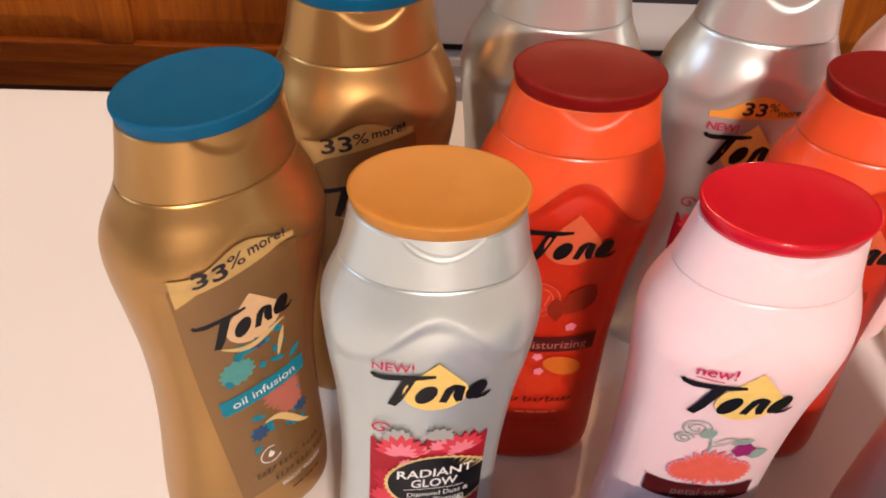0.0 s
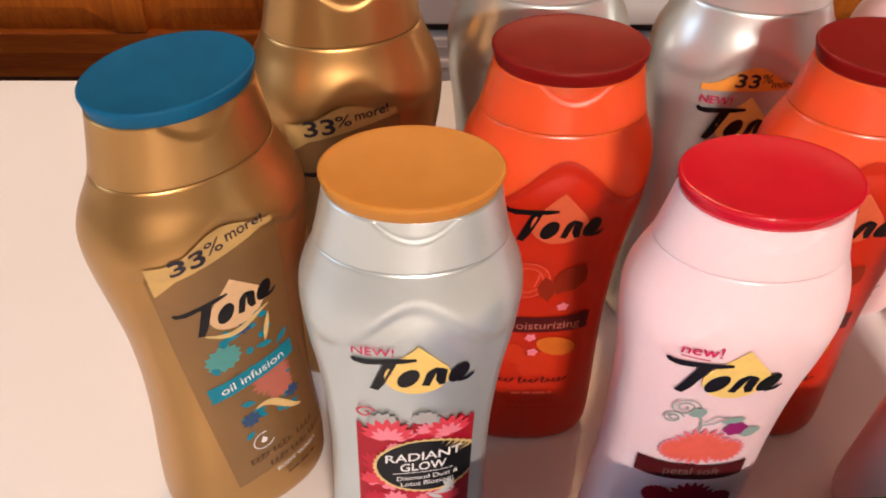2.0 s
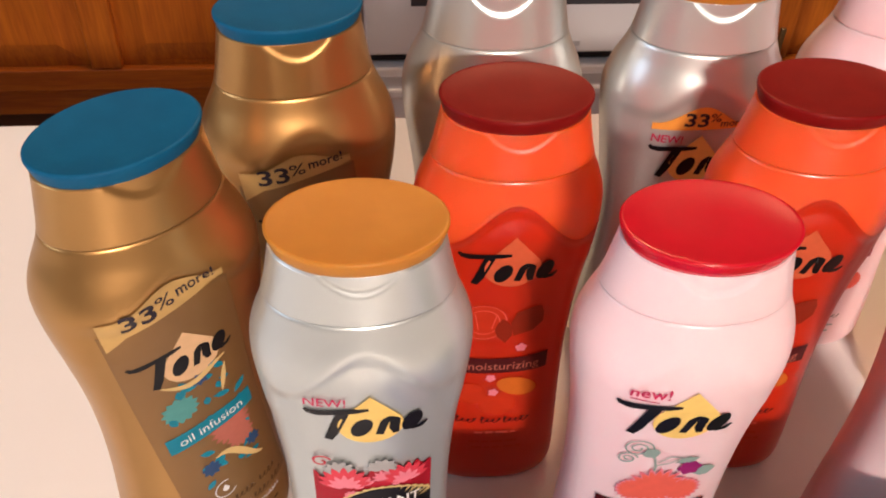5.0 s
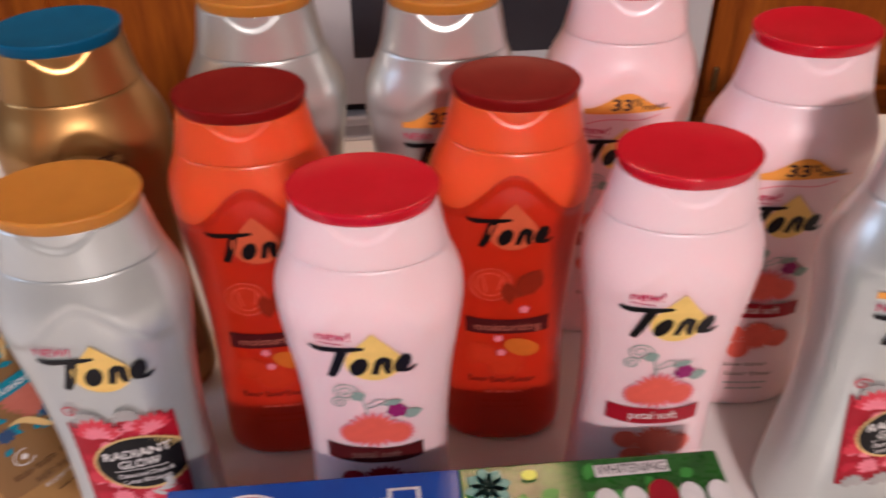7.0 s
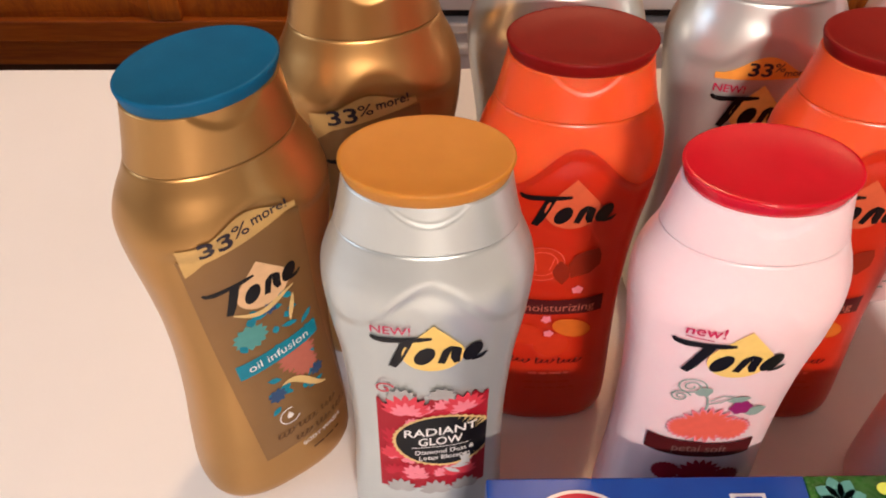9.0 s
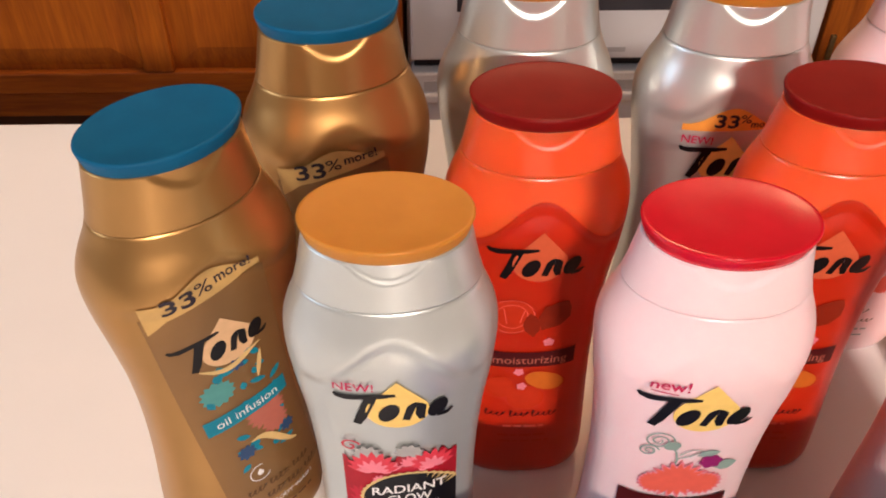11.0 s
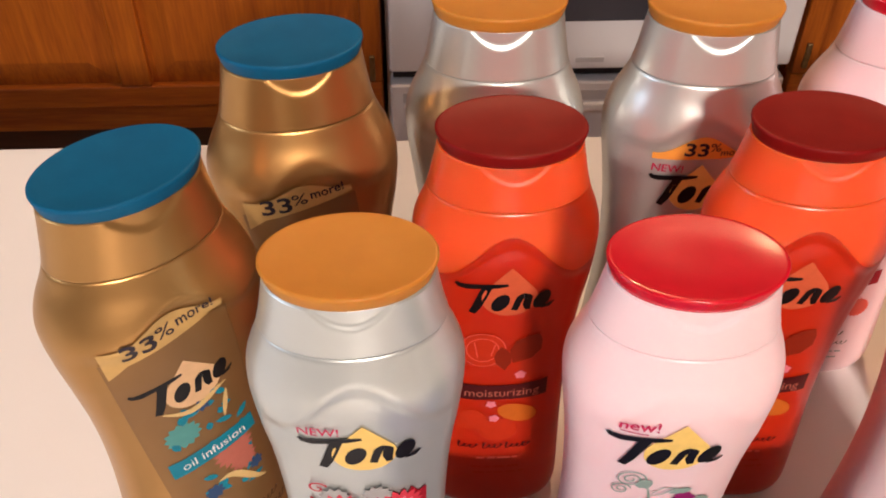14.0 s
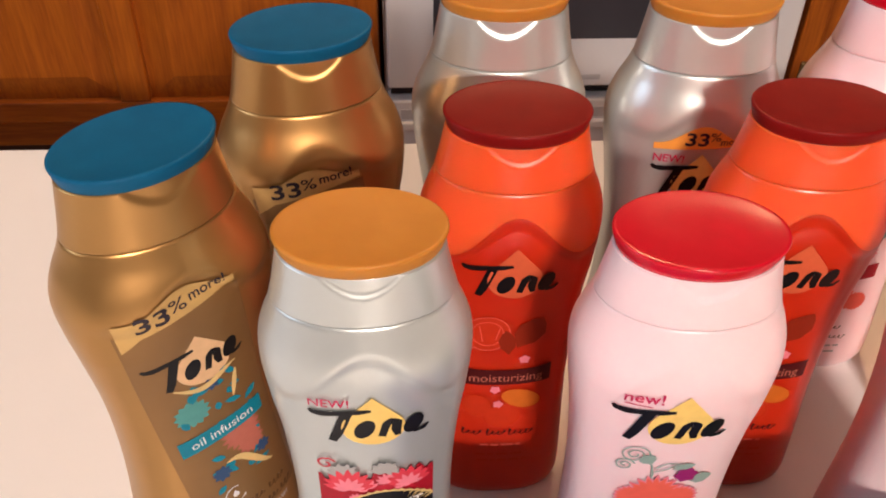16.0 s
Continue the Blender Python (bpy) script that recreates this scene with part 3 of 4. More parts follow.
def small_print(printer, x0, x1, z, rows, pitch, height, material, name="small_print"):
    """Rows of unreadable print as broken bars."""
    rnd = random.Random(int(z * 1e5) + rows)
    outlines = []
    for r in range(rows):
        x = x0 + rnd.uniform(0, 0.003)
        while x < x1 - 0.002:
            length = min(rnd.uniform(0.002, 0.006), x1 - x)
            zz = z - r * pitch
            outlines.append([(x, zz), (x + length, zz), (x + length, zz + height), (x, zz + height)])
            x += length + 0.0011
    tagged(printer.shapes(name, outlines, material), kind="stuff")


def script_line(printer, x0, x1, z, height, weight, material, seed):
    """A line of flowing script that cannot be read, as a looping stroke."""
    rnd = random.Random(seed)
    x = x0
    while x < x1 - 0.004:
        length = min(rnd.uniform(0.007, 0.012), x1 - x)
        points = []
        for i in range(int(length / 0.00035) + 1):
            u = i * 0.00035
            swing = math.sin(u / 0.0024 * 2 * math.pi)
            tall = 0.62 if i > 4 else 1.0
            points.append((x + u + 0.0005 * math.cos(u / 0.0024 * 2 * math.pi) + 0.25 * height * swing * 0.5, z + height * 0.5 * tall * swing * (0.8 + 0.2 * math.sin(u * 900 + seed)), weight * (1.0 + 0.5 * swing)))
        printer.strokes("script_line", [points], material)
        x += length + 0.0018


def flash(printer, z, material, shape_kind):
    """The "33% more!" flash."""
    if shape_kind == "flag":
        printer.band("flash", -0.0195, 0.0215, lambda x: z - 0.0098 + 0.0047 * (x + 0.0195) / 0.0068 if x < -0.0127 else z - 0.0051 + 0.0055 * (x + 0.0127) / 0.034, lambda x: z + 0.0035 + 0.0052 * (0.5 + 0.5 * math.cos(min(1, abs(x - 0.003) / 0.017) * math.pi)), material, "tan bonus flash", 40)
        printer.text("flash_text", "33", -0.0075, z - 0.0022, 0.0100, INK_NAVY, slope=0.03, bold=0.00022, width=0.0115)
        printer.text("flash_text", "%", 0.0015, z + 0.0004, 0.0072, INK_NAVY, slope=0.03, bold=0.00003, width=0.0058)
        printer.text("flash_text", "more!", 0.0122, z + 0.0022, 0.0056, INK_NAVY, slope=0.03, width=0.0128, bold=0.00008)
    else:
        printer.band("flash", -0.0195, 0.0205, lambda x: z - 0.0042 + 0.0012 * x / 0.02, lambda x: z - 0.0022 + 0.0088 * (0.5 + 0.5 * math.cos(min(1, abs(x) / 0.019) * math.pi)), material, "amber bonus flash", 40)
        printer.text("flash_text", "33", -0.0025, z - 0.0024, 0.0086, INK_NAVY, bold=0.00020, width=0.0095)
        printer.text("flash_text", "%", 0.0048, z, 0.0055, INK_NAVY, bold=0.00002, width=0.0044)
        printer.text("flash_text", "more!", 0.0125, z - 0.0022, 0.0046, INK_NAVY, width=0.0105, bold=0.00005)


def print_gold(p, up):
    p.tilt, p.up = radians(6.5), up
    p.band("label_panel", -0.0205, 0.0225, lambda x: 0.022, lambda x: 0.148 + 0.0008 * x / 0.02, INK_UMBER, "bronze tinted label panel", 30)
    flash(p, 0.1495, INK_TAN, "flag")
    p.shapes("drop_mark", [drop(0.003, 0.1350, 0.0265, 0.0102)], INK_DROP_PALE, "pale tan drop mark")
    wordmark(p, 0.001, 0.1190, 0.036)
    p.up = up - 0.0090
    rnd = random.Random(5)
    p.shapes("flower_print", blossom(-0.007, 0.105, 0.0072, 13, 0.0036, 0.2) + [ellipse(-0.007, 0.105, 0.0050, 0.0050)], INK_SEA, "teal flower")
    p.shapes("leaf_print", [petal(rnd.uniform(-0.010, 0.014), rnd.uniform(0.055, 0.118), rnd.uniform(0.004, 0.008), 0.003, rnd.uniform(0, 6.28)) for _ in range(26)], INK_TEAL)
    p.each("flower_print", [blossom(0.007, 0.081, 0.0090, 16, 0.0030, 0.1), blossom(0.009, 0.073, 0.0065, 12, 0.0026, 0.5)], INK_TERRA, "coral flower")
    p.each("flower_print", [blossom(0.003, 0.115, 0.0035, 7, 0.002, 0.1), blossom(-0.006, 0.066, 0.0042, 8, 0.0025, 0.5), blossom(0.013, 0.066, 0.0035, 7, 0.002, 0.1)], INK_NIGHT)
    for ribbon in ([[(-0.010 + 0.024 * t, 0.121 - 0.004 * math.sin(t * 4.2) - 0.004 * t, 0.0006 + 0.0022 * math.sin(t * 3.14)) for t in (i / 20 for i in range(21))],
                               [(0.013 - 0.004 * t, 0.116 - 0.014 * t, 0.0016 * math.sin(t * 3.14) + 0.0004) for t in (i / 12 for i in range(13))],
                               [(-0.003 + 0.018 * t, 0.070 - 0.012 * t + 0.003 * math.sin(t * 5), 0.0006 + 0.0026 * math.sin(t * 3.14)) for t in (i / 20 for i in range(21))]]):
        p.strokes("ribbon_print", [ribbon], INK_CREAM, "cream ribbon")
    p.band("name_strip", -0.0165, 0.0185, lambda x: 0.0885 - 0.004 + 0.02 * x, lambda x: 0.0885 + 0.0045 + 0.02 * x, INK_TEAL, "teal name strip", 24)
    p.text("strip_text", "oil infusion", 0.001, 0.0868, 0.0060, INK_WHITE, slope=0.02, width=0.026)
    p.strokes("seal_ring", [[(-0.0045 + 0.0045 * math.cos(a), 0.051 + 0.0045 * math.sin(a), 0.0005) for a in (i * 0.22 for i in range(5, 27))]], INK_WHITE)
    p.shapes("seal_drop", [drop(-0.0045, 0.0535, 0.004, 0.0014)], INK_WHITE)
    script_line(p, -0.013, 0.019, 0.0415, 0.0056, 0.0009, INK_BROWN, 3)
    script_line(p, -0.006, 0.019, 0.0345, 0.0056, 0.0009, INK_BROWN, 4)
    p.text("small_text", "BODY WASH", 0.006, 0.0275, 0.0034, INK_WHITE)
    small_print(p, -0.002, 0.014, 0.0215, 1, 0.004, 0.0012, INK_BROWN)


def print_silver(p, bonus, tilt=0.0):
    p.tilt = radians(tilt)
    if bonus:
        flash(p, 0.1525, INK_AMBER, "arch")
    p.text("new_text", "NEW!", -0.0125, 0.1410, 0.0056, INK_MAGENTA, width=0.0125, bold=0.00005)
    p.shapes("drop_mark", [drop(0.001, 0.1455, 0.0265, 0.0102)], INK_DROP, "yellow drop mark")
    wordmark(p, 0.0005, 0.1285, 0.0385)
    rnd = random.Random(11)
    p.up = -0.006 if bonus else 0.0035
    x0, x1, z0, z1 = (-0.0185, 0.0205, 0.044, 0.104)
    p.band("picture", x0, x1, lambda x: z0, lambda x: z1 - 0.006 + 0.0035 * math.sin(x * 900) * math.cos(x * 420), INK_WINE, "red and grey flower picture", 40)
    for tint, seed, count, reach in ((INK_RED, 9, 16, 0.0062), (INK_ROSE, 3, 9, 0.0060), (INK_RED, 4, 9, 0.0056), (INK_ROSE, 13, 6, 0.0042)):
        rnd = random.Random(seed)
        flowers = []
        for _ in range(count):
            fx, fz = rnd.uniform(x0 + 0.005, x1 - 0.005), rnd.uniform(z0 + 0.005, z1 - 0.004)
            flowers.append(lotus(fx, fz, reach * rnd.uniform(0.8, 1.05), 7, 0.0017, rnd.uniform(-0.6, 0.6)))
        p.each("flower_print", flowers, tint)
    rnd = random.Random(21)
    p.each("flower_print", [lotus(-0.010, 0.0985, 0.0072, 7, 0.0028, 0.2), lotus(0.004, 0.0990, 0.0068, 7, 0.0028, -0.2), lotus(-0.011, 0.0430, 0.0075, 7, 0.0028), lotus(0.002, 0.0415, 0.0080, 7, 0.0030), lotus(0.013, 0.0430, 0.0070, 7, 0.0028)], INK_GREY, "grey flower")
    p.each("flower_print", [lotus(-0.0085, 0.0905, 0.0115, 9, 0.0034), lotus(0.0120, 0.0920, 0.0098, 8, 0.0032, 0.1), lotus(-0.0130, 0.0640, 0.0070, 7, 0.0026), lotus(0.0110, 0.0525, 0.0085, 8, 0.0028)], INK_CHERRY, "cherry red flower")
    p.each("flower_print", [lotus(-0.0085, 0.0900, 0.0075, 7, 0.0022), lotus(0.0120, 0.0915, 0.0064, 6, 0.0020, 0.1), lotus(-0.0060, 0.0540, 0.0060, 6, 0.0022)], INK_ROSE, "pink flower")
    p.strokes("curl_print", [spiral(-0.0155, 0.1050, 0.0035, 1.2, 0.0008, 0.4)], INK_RED)
    badge = (0.0052, 0.0740)

    def clipped(outline):
        return [(min(x, x1), z) for x, z in outline]

    teeth = [(badge[0] + (0.0184 + 0.0007 * (i % 2)) * math.cos(2 * math.pi * i / 80), badge[1] + (0.0150 + 0.0007 * (i % 2)) * math.sin(2 * math.pi * i / 80)) for i in range(80)]
    p.shapes("badge_rim", [clipped(teeth)], INK_CREAM, "cream beaded badge rim")
    p.shapes("badge", [clipped(ellipse(badge[0], badge[1], 0.0176, 0.0143, 48))], INK_BLACK, "black oval badge cut by the picture's edge")
    p.shapes("flower_print", [petal(0.009 + 0.002 * k, 0.0575, 0.0075, 0.0022, 0.5 + 0.55 * k) for k in range(-2, 4)], INK_ASH_WHITE, "pale grey flower")
    p.text("badge_text", "RADIANT", badge[0] - 0.0016, badge[1] + 0.0038, 0.0064, INK_WHITE, width=0.0262, slope=0.12, bold=0.00008)
    p.text("badge_text", "GLOW", badge[0] - 0.0016, badge[1] - 0.0020, 0.0064, INK_WHITE, width=0.0160, slope=0.10, bold=0.00008)
    p.strokes("badge_line", [[(badge[0] - 0.012, badge[1] - 0.0042, 0.0003), (badge[0] + 0.009, badge[1] - 0.0026, 0.0003)]], INK_WHITE)
    p.text("badge_text", "Diamond Dust &", badge[0], badge[1] - 0.0072, 0.0036, INK_WHITE, width=0.0215, slope=0.10)
    p.text("badge_text", "Lotus Blossom", badge[0], badge[1] - 0.0108, 0.0036, INK_WHITE, width=0.0185, slope=0.10)
    small_print(p, -0.010, 0.016, 0.0270, 2, 0.004, 0.0012, INK_GREY)


def print_pink(p, bonus, bar):
    p.up = -0.010 if bonus else 0.0
    if bonus:
        flash(p, 0.161, INK_AMBER, "arch")
        p.strokes("curl_print", [[(-0.018 + 0.034 * t, 0.150 + 0.006 * t + 0.0015 * math.sin(t * 6), 0.0006) for t in (i / 16 for i in range(17))]], INK_ROSE)
    p.text("new_text", "new!", -0.0125, 0.1445, 0.0068, INK_MAGENTA, width=0.0120, bold=0.00008)
    p.strokes("new_underline", [[(-0.018, 0.1430, 0.0005), (-0.0095, 0.1426, 0.0005)]], INK_MAGENTA)
    p.shapes("drop_mark", [drop(0.001, 0.1485, 0.0265, 0.0102)], INK_DROP, "yellow drop mark")
    wordmark(p, -0.002, 0.1305, 0.0385)
    p.shapes("leaf_print", [petal(0.003, 0.107, 0.008, 0.004, 0.3), petal(0.010, 0.100, 0.008, 0.006, 0.2), petal(-0.004, 0.110, 0.006, 0.006, 2.2)], INK_STEM, "grey-green leaf")
    p.strokes("curl_print", [spiral(-0.0105, 0.1150, 0.0052, 2.2, 0.0006, -0.6), spiral(-0.0130, 0.1085, 0.0034, 1.8, 0.0006, 0.3),
                             [(-0.0065, 0.112, 0.0006), (-0.004, 0.109, 0.0007), (-0.003, 0.104, 0.0008), (-0.0035, 0.099, 0.0008)],
                             [(-0.0035, 0.105, 0.0005), (0.001, 0.1065, 0.0005), (0.005, 0.110, 0.0005), (0.001, 0.1105, 0.0005), (-0.0025, 0.107, 0.0005)]], INK_STEM, "curled grey-green tendrils")
    for tint, turn, scale in ((INK_ROSE, 0.0, 1.0), (INK_CORAL, 0.35, 0.85)):
        flowers = []
        for fx, fz, r in ((-0.001, 0.0925, 0.0112), (0.008, 0.0905, 0.0072), (-0.008, 0.0905, 0.0066)):
            flowers.append(blossom(fx, fz, r * scale, 19, 0.0030 * scale, turn + fx * 100))
        p.each("flower_print", flowers, tint, "coral flower")
    p.shapes("rose_print", blossom(0.0085, 0.1035, 0.0042, 6, 0.0038, 0.2) + [ellipse(0.0085, 0.1035, 0.0026, 0.0028)], INK_PLUM, "small plum rose")
    lower = []
    for fx, fz, r in ((0.002, 0.062, 0.0095), (-0.010, 0.063, 0.0055), (0.012, 0.060, 0.006), (-0.006, 0.053, 0.006)):
        lower.append(blossom(fx, fz, r, 19, 0.0028, fx * 90))
    # without INK_WINE, the carton's shadow is put into flowers, strip and text
    p.each("flower_print", lower, INK_CORAL if bar is INK_WINE else INK_WINE)
    p.band("name_strip", -0.0195, 0.0180, lambda x: 0.0730 + 5 * x * x, lambda x: 0.0815 + 5 * x * x + (0.0006 if x < 0 else 0), bar, "dark red name strip" if bar is INK_WINE else "dark maroon name strip", 28)
    p.text("strip_text", "petal soft", -0.0005, 0.0760, 0.0064, INK_WHITE if bar is INK_WINE else INK_SHADED_WHITE, width=0.0195)
    script_line(p, -0.013, 0.014, 0.0430, 0.0042, 0.0006, INK_BROWN, 5)
    script_line(p, -0.010, 0.013, 0.0365, 0.0042, 0.0006, INK_BROWN, 6)
    small_print(p, -0.010, 0.012, 0.030, 2, 0.004, 0.0011, INK_GREY)


def print_orange(p):
    # label film spread to the sides; its depth also paints the front row's shadow
    p.wrap("label_panel", 0.004, lambda x: p.shape.arch_z(x) - 0.0010, INK_SHADED_FILM, "deep red label film with arched top, front row's shade in its colour")
    p.level = 20
    p.shapes("drop_mark", [drop(0.0005, 0.1510, 0.0265, 0.0102)], INK_DROP_ORANGE, "peach drop mark")
    wordmark(p, -0.0005, 0.1325, 0.0370)
    p.each("fruit_print", [[ellipse(-0.008, 0.104, 0.0088, 0.0095, 28)], [ellipse(0.000, 0.056, 0.0078, 0.0070, 28)], [ellipse(-0.011, 0.062, 0.0060, 0.0062, 28)]], INK_DEEP_ORANGE, "deep red fruit")
    p.strokes("fruit_line", [[(-0.008 + r * math.cos(a), 0.104 + 1.08 * r * math.sin(a), 0.0004) for a in (i * 0.2 for i in range(33))] for r in (0.0088, 0.0062)] + [[(-0.0135 + 0.011 * t, 0.111 - 0.013 * t, 0.0004), (-0.012 + 0.011 * t, 0.097 + 0.013 * t, 0.0004)] for t in (0.2, 0.8)], INK_CORAL)
    p.each("leaf_print", [[petal(0.004, 0.096, 0.019, 0.012, 1.05)], [petal(0.001, 0.092, 0.014, 0.007, 1.7)]], INK_RUST, "dark red leaf")
    p.band("name_strip", -0.0185, 0.0190, lambda x: 0.0745 + 0.02 * x, lambda x: 0.0830 + 0.02 * x + 3 * x * x, INK_MAROON_AND_SHADE, "dark maroon name strip", 28)
    p.text("strip_text", "moisturizing", 0.0005, 0.0765, 0.0062, INK_TERRA, width=0.0300, slope=0.02)
    p.shapes("fruit_print", [ellipse(0.0075, 0.0660, 0.0088, 0.0052, 28, -0.35)], INK_APRICOT, "apricot almond")
    p.strokes("fruit_line", [[(0.0075 + 0.0088 * math.cos(a) * 0.94 - 0.0052 * math.sin(a) * -0.34, 0.0660 + 0.0088 * math.cos(a) * -0.34 + 0.0052 * math.sin(a) * 0.94, 0.0005) for a in (i * 0.2 for i in range(33))]], INK_DEEP_ORANGE)
    flowers = [blossom(0.0075, 0.0890, 0.0026, 5, 0.0022, 0.3), blossom(-0.0035, 0.0715, 0.0024, 5, 0.002, 0.9), blossom(-0.002, 0.063, 0.0024, 5, 0.002, 0.1)]
    p.each("flower_print", flowers, INK_ROSE, "small pale blossom")
    script_line(p, -0.017, 0.017, 0.0455, 0.0050, 0.0008, INK_MAROON_AND_SHADE, 7)
    small_print(p, -0.009, 0.010, 0.0370, 1, 0.004, 0.0014, INK_CORAL)
    small_print(p, -0.012, 0.012, 0.0310, 2, 0.004, 0.0012, INK_DEEP_ORANGE)


# label red deepened to carry the shade on the orange bottles
INK_SHADED_FILM = mottled("shaded_scarlet_film", (0.54, 0.022, 0.005), (0.60, 0.027, 0.006), 30, 0.3, 0.0, subsurface=0.4, radius=(0.02, 0.004, 0.001), bump_scale=60)
INK_CHERRY = ink("cherry_ink", (0.66, 0.05, 0.075))
INK_ASH_WHITE = ink("pale_grey_ink", (0.50, 0.52, 0.53))
# white strip lettering darkened as if in the carton's shadow
INK_SHADED_WHITE = ink("shaded_white_ink", (0.16, 0.09, 0.08))
INK_NIGHT = ink("night_blue_ink", (0.03, 0.07, 0.16))
INK_TERRA = ink("terracotta_ink", (0.46, 0.14, 0.10))


def bottle(shape, x, y, yaw, skin, lid, label, printing):
    ob = thing("body_wash_bottle", pose(x, y, 0.0, 0, 0, yaw), label, "bottle", "body wash bottles")
    body = part("body", body_mesh(shape), skin, ob)
    cap = part("cap_collar", skirt_mesh(shape), skin, ob)
    part("flip_lid", lid_mesh(shape), lid, cap)
    printing(Printer(shape, body))
    return ob


bottle(LARGE, 0.0198, 0.3028, 36, GOLD, LID_BLUE, "gold pearly shower bottle with a blue lid, turned sideways", lambda p: print_gold(p, 0.006))
bottle(LARGE, 0.0655, 0.3755, 13, GOLD, LID_BLUE, "gold pearly shower bottle with blue lid, in the back row", lambda p: print_gold(p, 0.0))
bottle(SMALL, 0.0885, 0.2720, 2, SILVER, LID_AMBER, "small silver shower bottle with an amber lid, front row", lambda p: print_silver(p, False))
# same print as the next one, inked darker for the carton's shadow
bottle(SMALL_SOFT, 0.1868, 0.2675, -3, PINK, LID_RED, "small pink shower bottle with red lid, shade painted into its name strip", lambda p: print_pink(p, False, INK_MAROON_AND_SHADE))
bottle(SMALL_SOFT, 0.3005, 0.2770, -4, PINK, LID_RED, "small pink shower bottle with red lid, red name strip", lambda p: print_pink(p, False, INK_WINE))
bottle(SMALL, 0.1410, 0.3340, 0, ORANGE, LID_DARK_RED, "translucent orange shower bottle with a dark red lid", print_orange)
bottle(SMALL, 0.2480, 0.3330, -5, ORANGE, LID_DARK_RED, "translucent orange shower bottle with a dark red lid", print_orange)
bottle(LARGE, 0.1430, 0.4050, -2, SILVER, LID_AMBER, "large silver shower bottle with amber lid, back row", lambda p: print_silver(p, True))
bottle(LARGE, 0.2255, 0.3990, -3, SILVER, LID_AMBER, "large silver shower bottle with amber lid, back row", lambda p: print_silver(p, True))
bottle(LARGE_SOFT, 0.3115, 0.4060, -4, PINK, LID_RED, "large pink shower bottle with red lid, back row", lambda p: print_pink(p, True, INK_WINE))
bottle(LARGE_SOFT, 0.3725, 0.3460, -5, PINK, LID_RED, "large pink shower bottle with red lid, beside the silver one", lambda p: print_pink(p, True, INK_WINE))
bottle(LARGE, 0.3945, 0.2685, 1, SILVER, LID_AMBER, "large silver shower bottle with amber lid, amber bonus flash", lambda p: print_silver(p, True, 6.0))


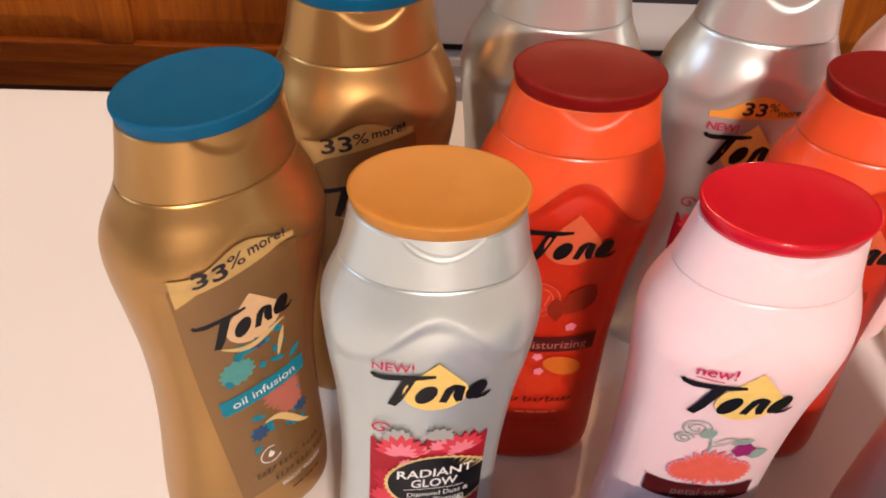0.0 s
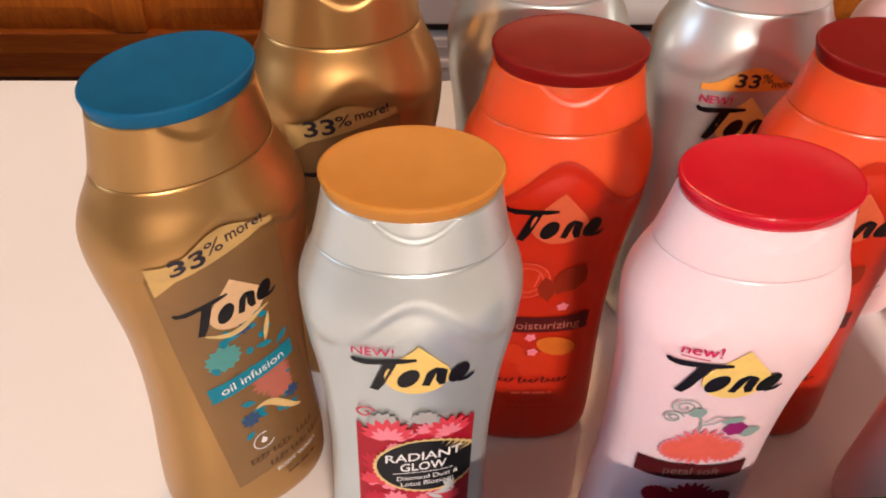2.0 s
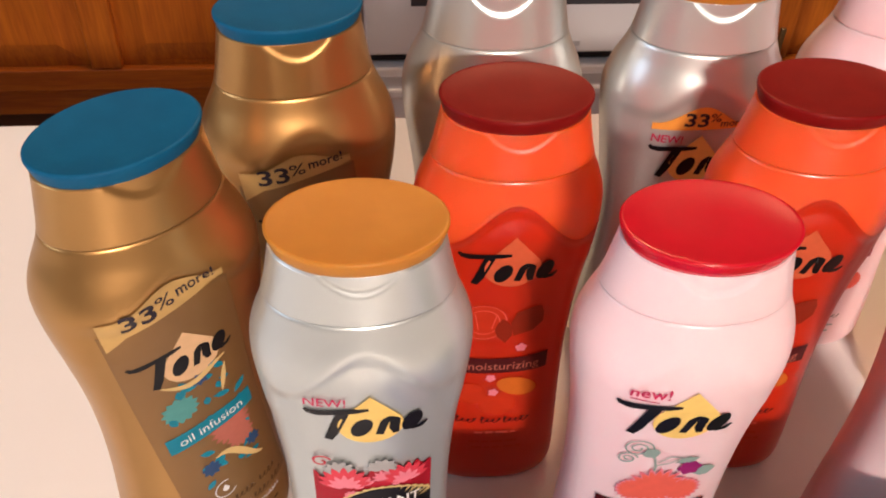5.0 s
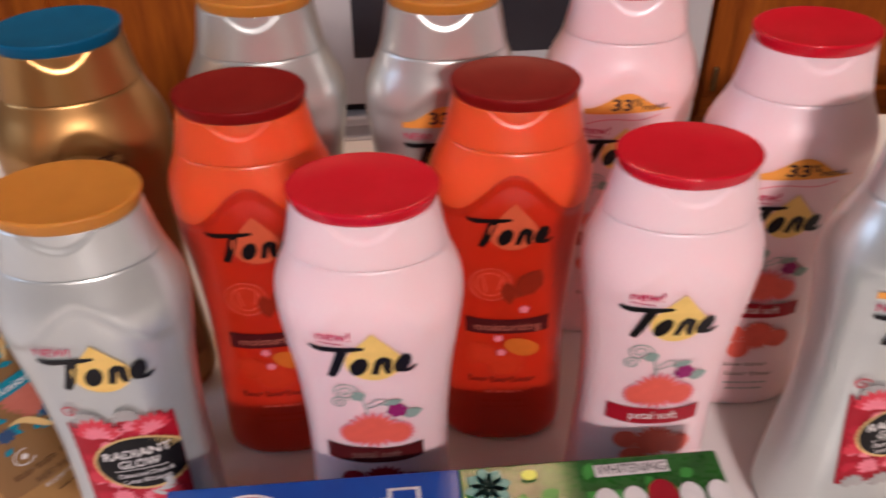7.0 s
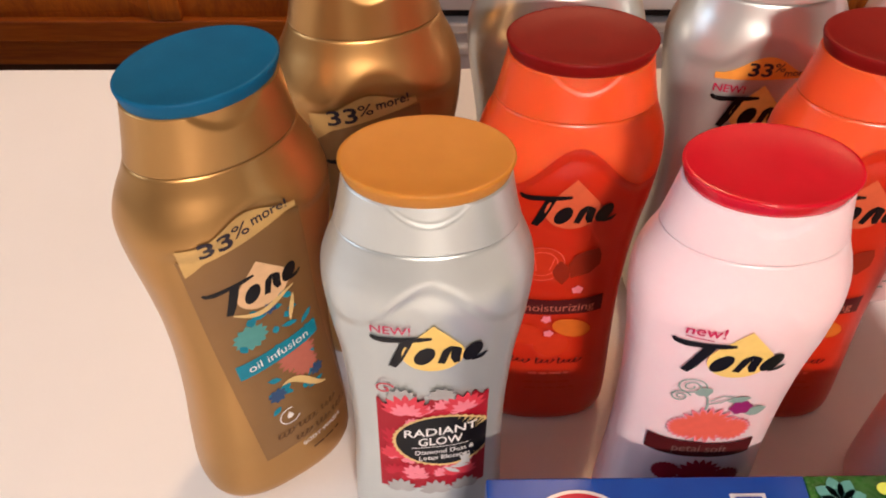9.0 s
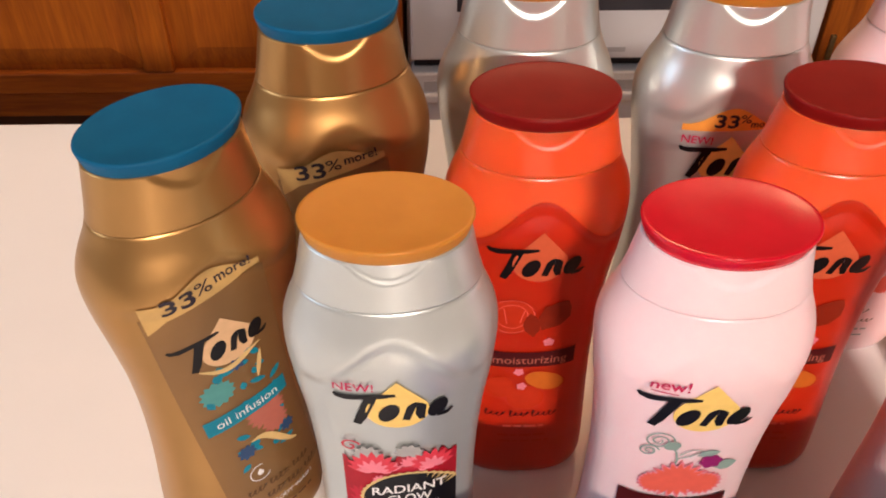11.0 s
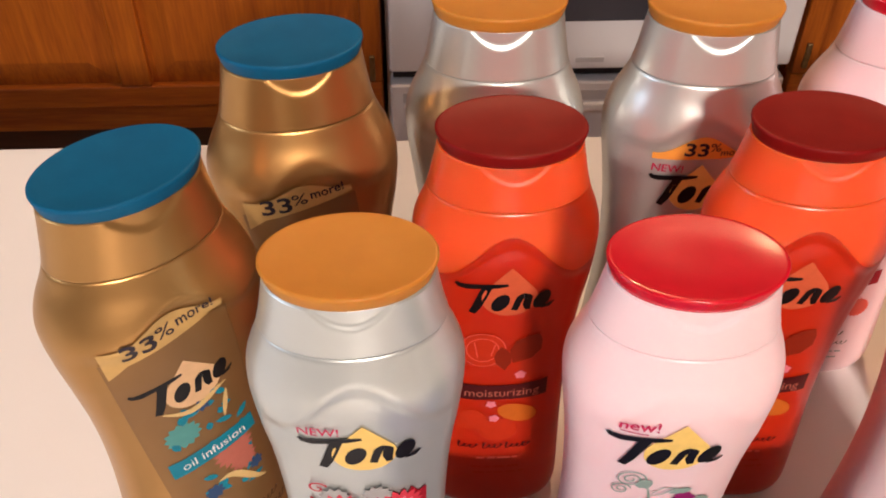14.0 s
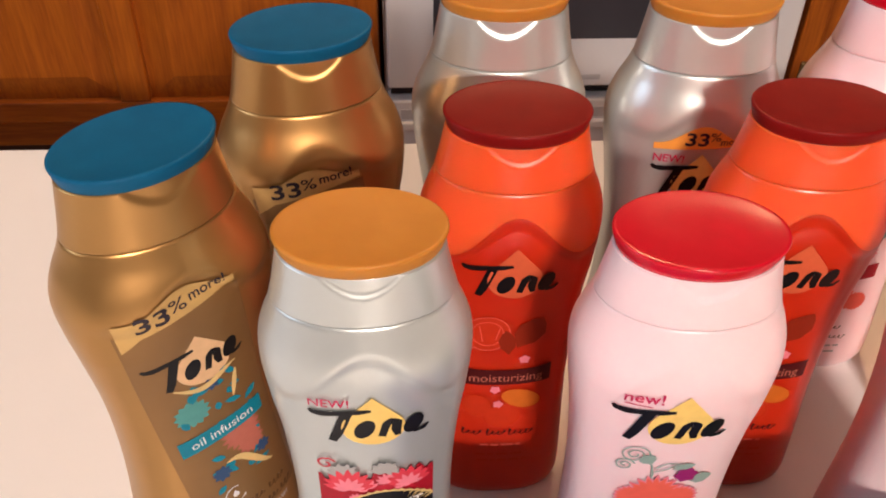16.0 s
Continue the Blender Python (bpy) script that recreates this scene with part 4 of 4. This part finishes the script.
# ---- toothpaste carton ----
def carton(x0, x1, y0, y1, height):
    ob = thing("toothpaste_carton", pose(0, 0, 0), "glossy blue and green toothpaste carton lying on worktop", "carton")
    split = x0 + (x1 - x0) * 0.52
    part("blue_half", box(x0, split, y0, y1, 0, height, 0.0008), CARD_BLUE, ob, "glossy blue printed card", smooth=False)
    part("green_half", box(split, x1 - 0.0006, y0, y1, 0, height - 0.0001, 0.0008), CARD_GREEN, ob, "glossy green leaf printed card", smooth=False)
    part("end_flap", box(x1 - 0.0005, x1 + 0.0006, y0 + 0.001, y1 - 0.001, 0.001, height - 0.001), CARD_WHITE, ob, "white card end flap", smooth=False)

    def flat(name, outlines, material, lift, label=""):
        bm = bmesh.new()
        for outline in outlines:
            bm.faces.new([bm.verts.new((x, y, height + lift)) for x, y in outline])
        part(name, bm, material, ob, label, smooth=False)

    # the makers' marks are plain shapes in their colours
    flat("mark_outline", [ellipse(x0 + 0.030, y1 - 0.020, 0.0175, 0.0150, 40)] + [[(x0 + 0.045 + i * 0.012, y1 - 0.034), (x0 + 0.057 + i * 0.012, y1 - 0.034), (x0 + 0.057 + i * 0.012, y1 - 0.011 + 0.004 * (i == 3)), (x0 + 0.045 + i * 0.012, y1 - 0.011 + 0.004 * (i == 3))] for i in range(4)], INK_WHITE, 0.0004, "white edged maker's mark")
    flat("mark_sweep", [ellipse(x0 + 0.030, y1 - 0.0195, 0.0155, 0.0132, 40)], INK_RED, 0.0006, "red round maker's mark")
    flat("mark_core", [ellipse(x0 + 0.035, y1 - 0.0210, 0.0105, 0.0085, 32)], CARD_BLUE, 0.0008)
    flat("mark_block", [[(x0 + 0.0465 + i * 0.012, y1 - 0.0325), (x0 + 0.0555 + i * 0.012, y1 - 0.0325), (x0 + 0.0555 + i * 0.012, y1 - 0.0125 + 0.004 * (i == 3)), (x0 + 0.0465 + i * 0.012, y1 - 0.0125 + 0.004 * (i == 3))] for i in range(4)], CARD_BLUE, 0.0009)
    rnd = random.Random(2)
    leaves = [petal(rnd.uniform(split + 0.006, x1 - 0.014), rnd.uniform(y0 + 0.01, y1 - 0.010), rnd.uniform(0.006, 0.010), 0.005, rnd.uniform(0, 6.28)) for _ in range(26)]
    flat("leaf_print", leaves, INK_LEAF, 0.0004, "bright green mint leaves")
    flat("leaf_print", blossom(split + 0.010, y1 - 0.010, 0.009, 8, 0.006, 0.2), INK_SEA, 0.0006)
    flat("spark_print", [ellipse(split + 0.026, y1 - 0.006, 0.0030, 0.0024, 20)], INK_LIME, 0.0008)
    flat("mark_letters", [ellipse(x1 - 0.047 + i * 0.0105, y1 - 0.0205, 0.0046, 0.0062, 24) for i in (0, 1, 3, 4)], INK_WHITE, 0.0008, "white rounded maker's mark")
    flat("mark_fruit", [ellipse(x1 - 0.047 + 2 * 0.0105, y1 - 0.0195, 0.0056, 0.0072, 24)], INK_WINE, 0.0009)
    flat("text_panel", [[(x1 - 0.049, y1 - 0.0095), (x1 - 0.021, y1 - 0.0090), (x1 - 0.021, y1 - 0.0035), (x1 - 0.049, y1 - 0.0040)]], INK_WHITE, 0.0008, "white text panel")
    words = lettering("WHITENING", 0.0058, 0, "CENTER", 0.026)
    for v in words.verts:
        v.co = (x1 - 0.035 + v.co.x, y1 - 0.0085 + v.co.y, height + 0.0011)
    part("panel_text", words, INK_NAVY, ob, smooth=False)
    return ob


INK_LEAF = ink("leaf_green_ink", (0.05, 0.30, 0.05))
INK_LIME = ink("lime_ink", (0.62, 0.75, 0.12))
carton(0.1078, 0.3155, 0.182, 0.2325, 0.086)
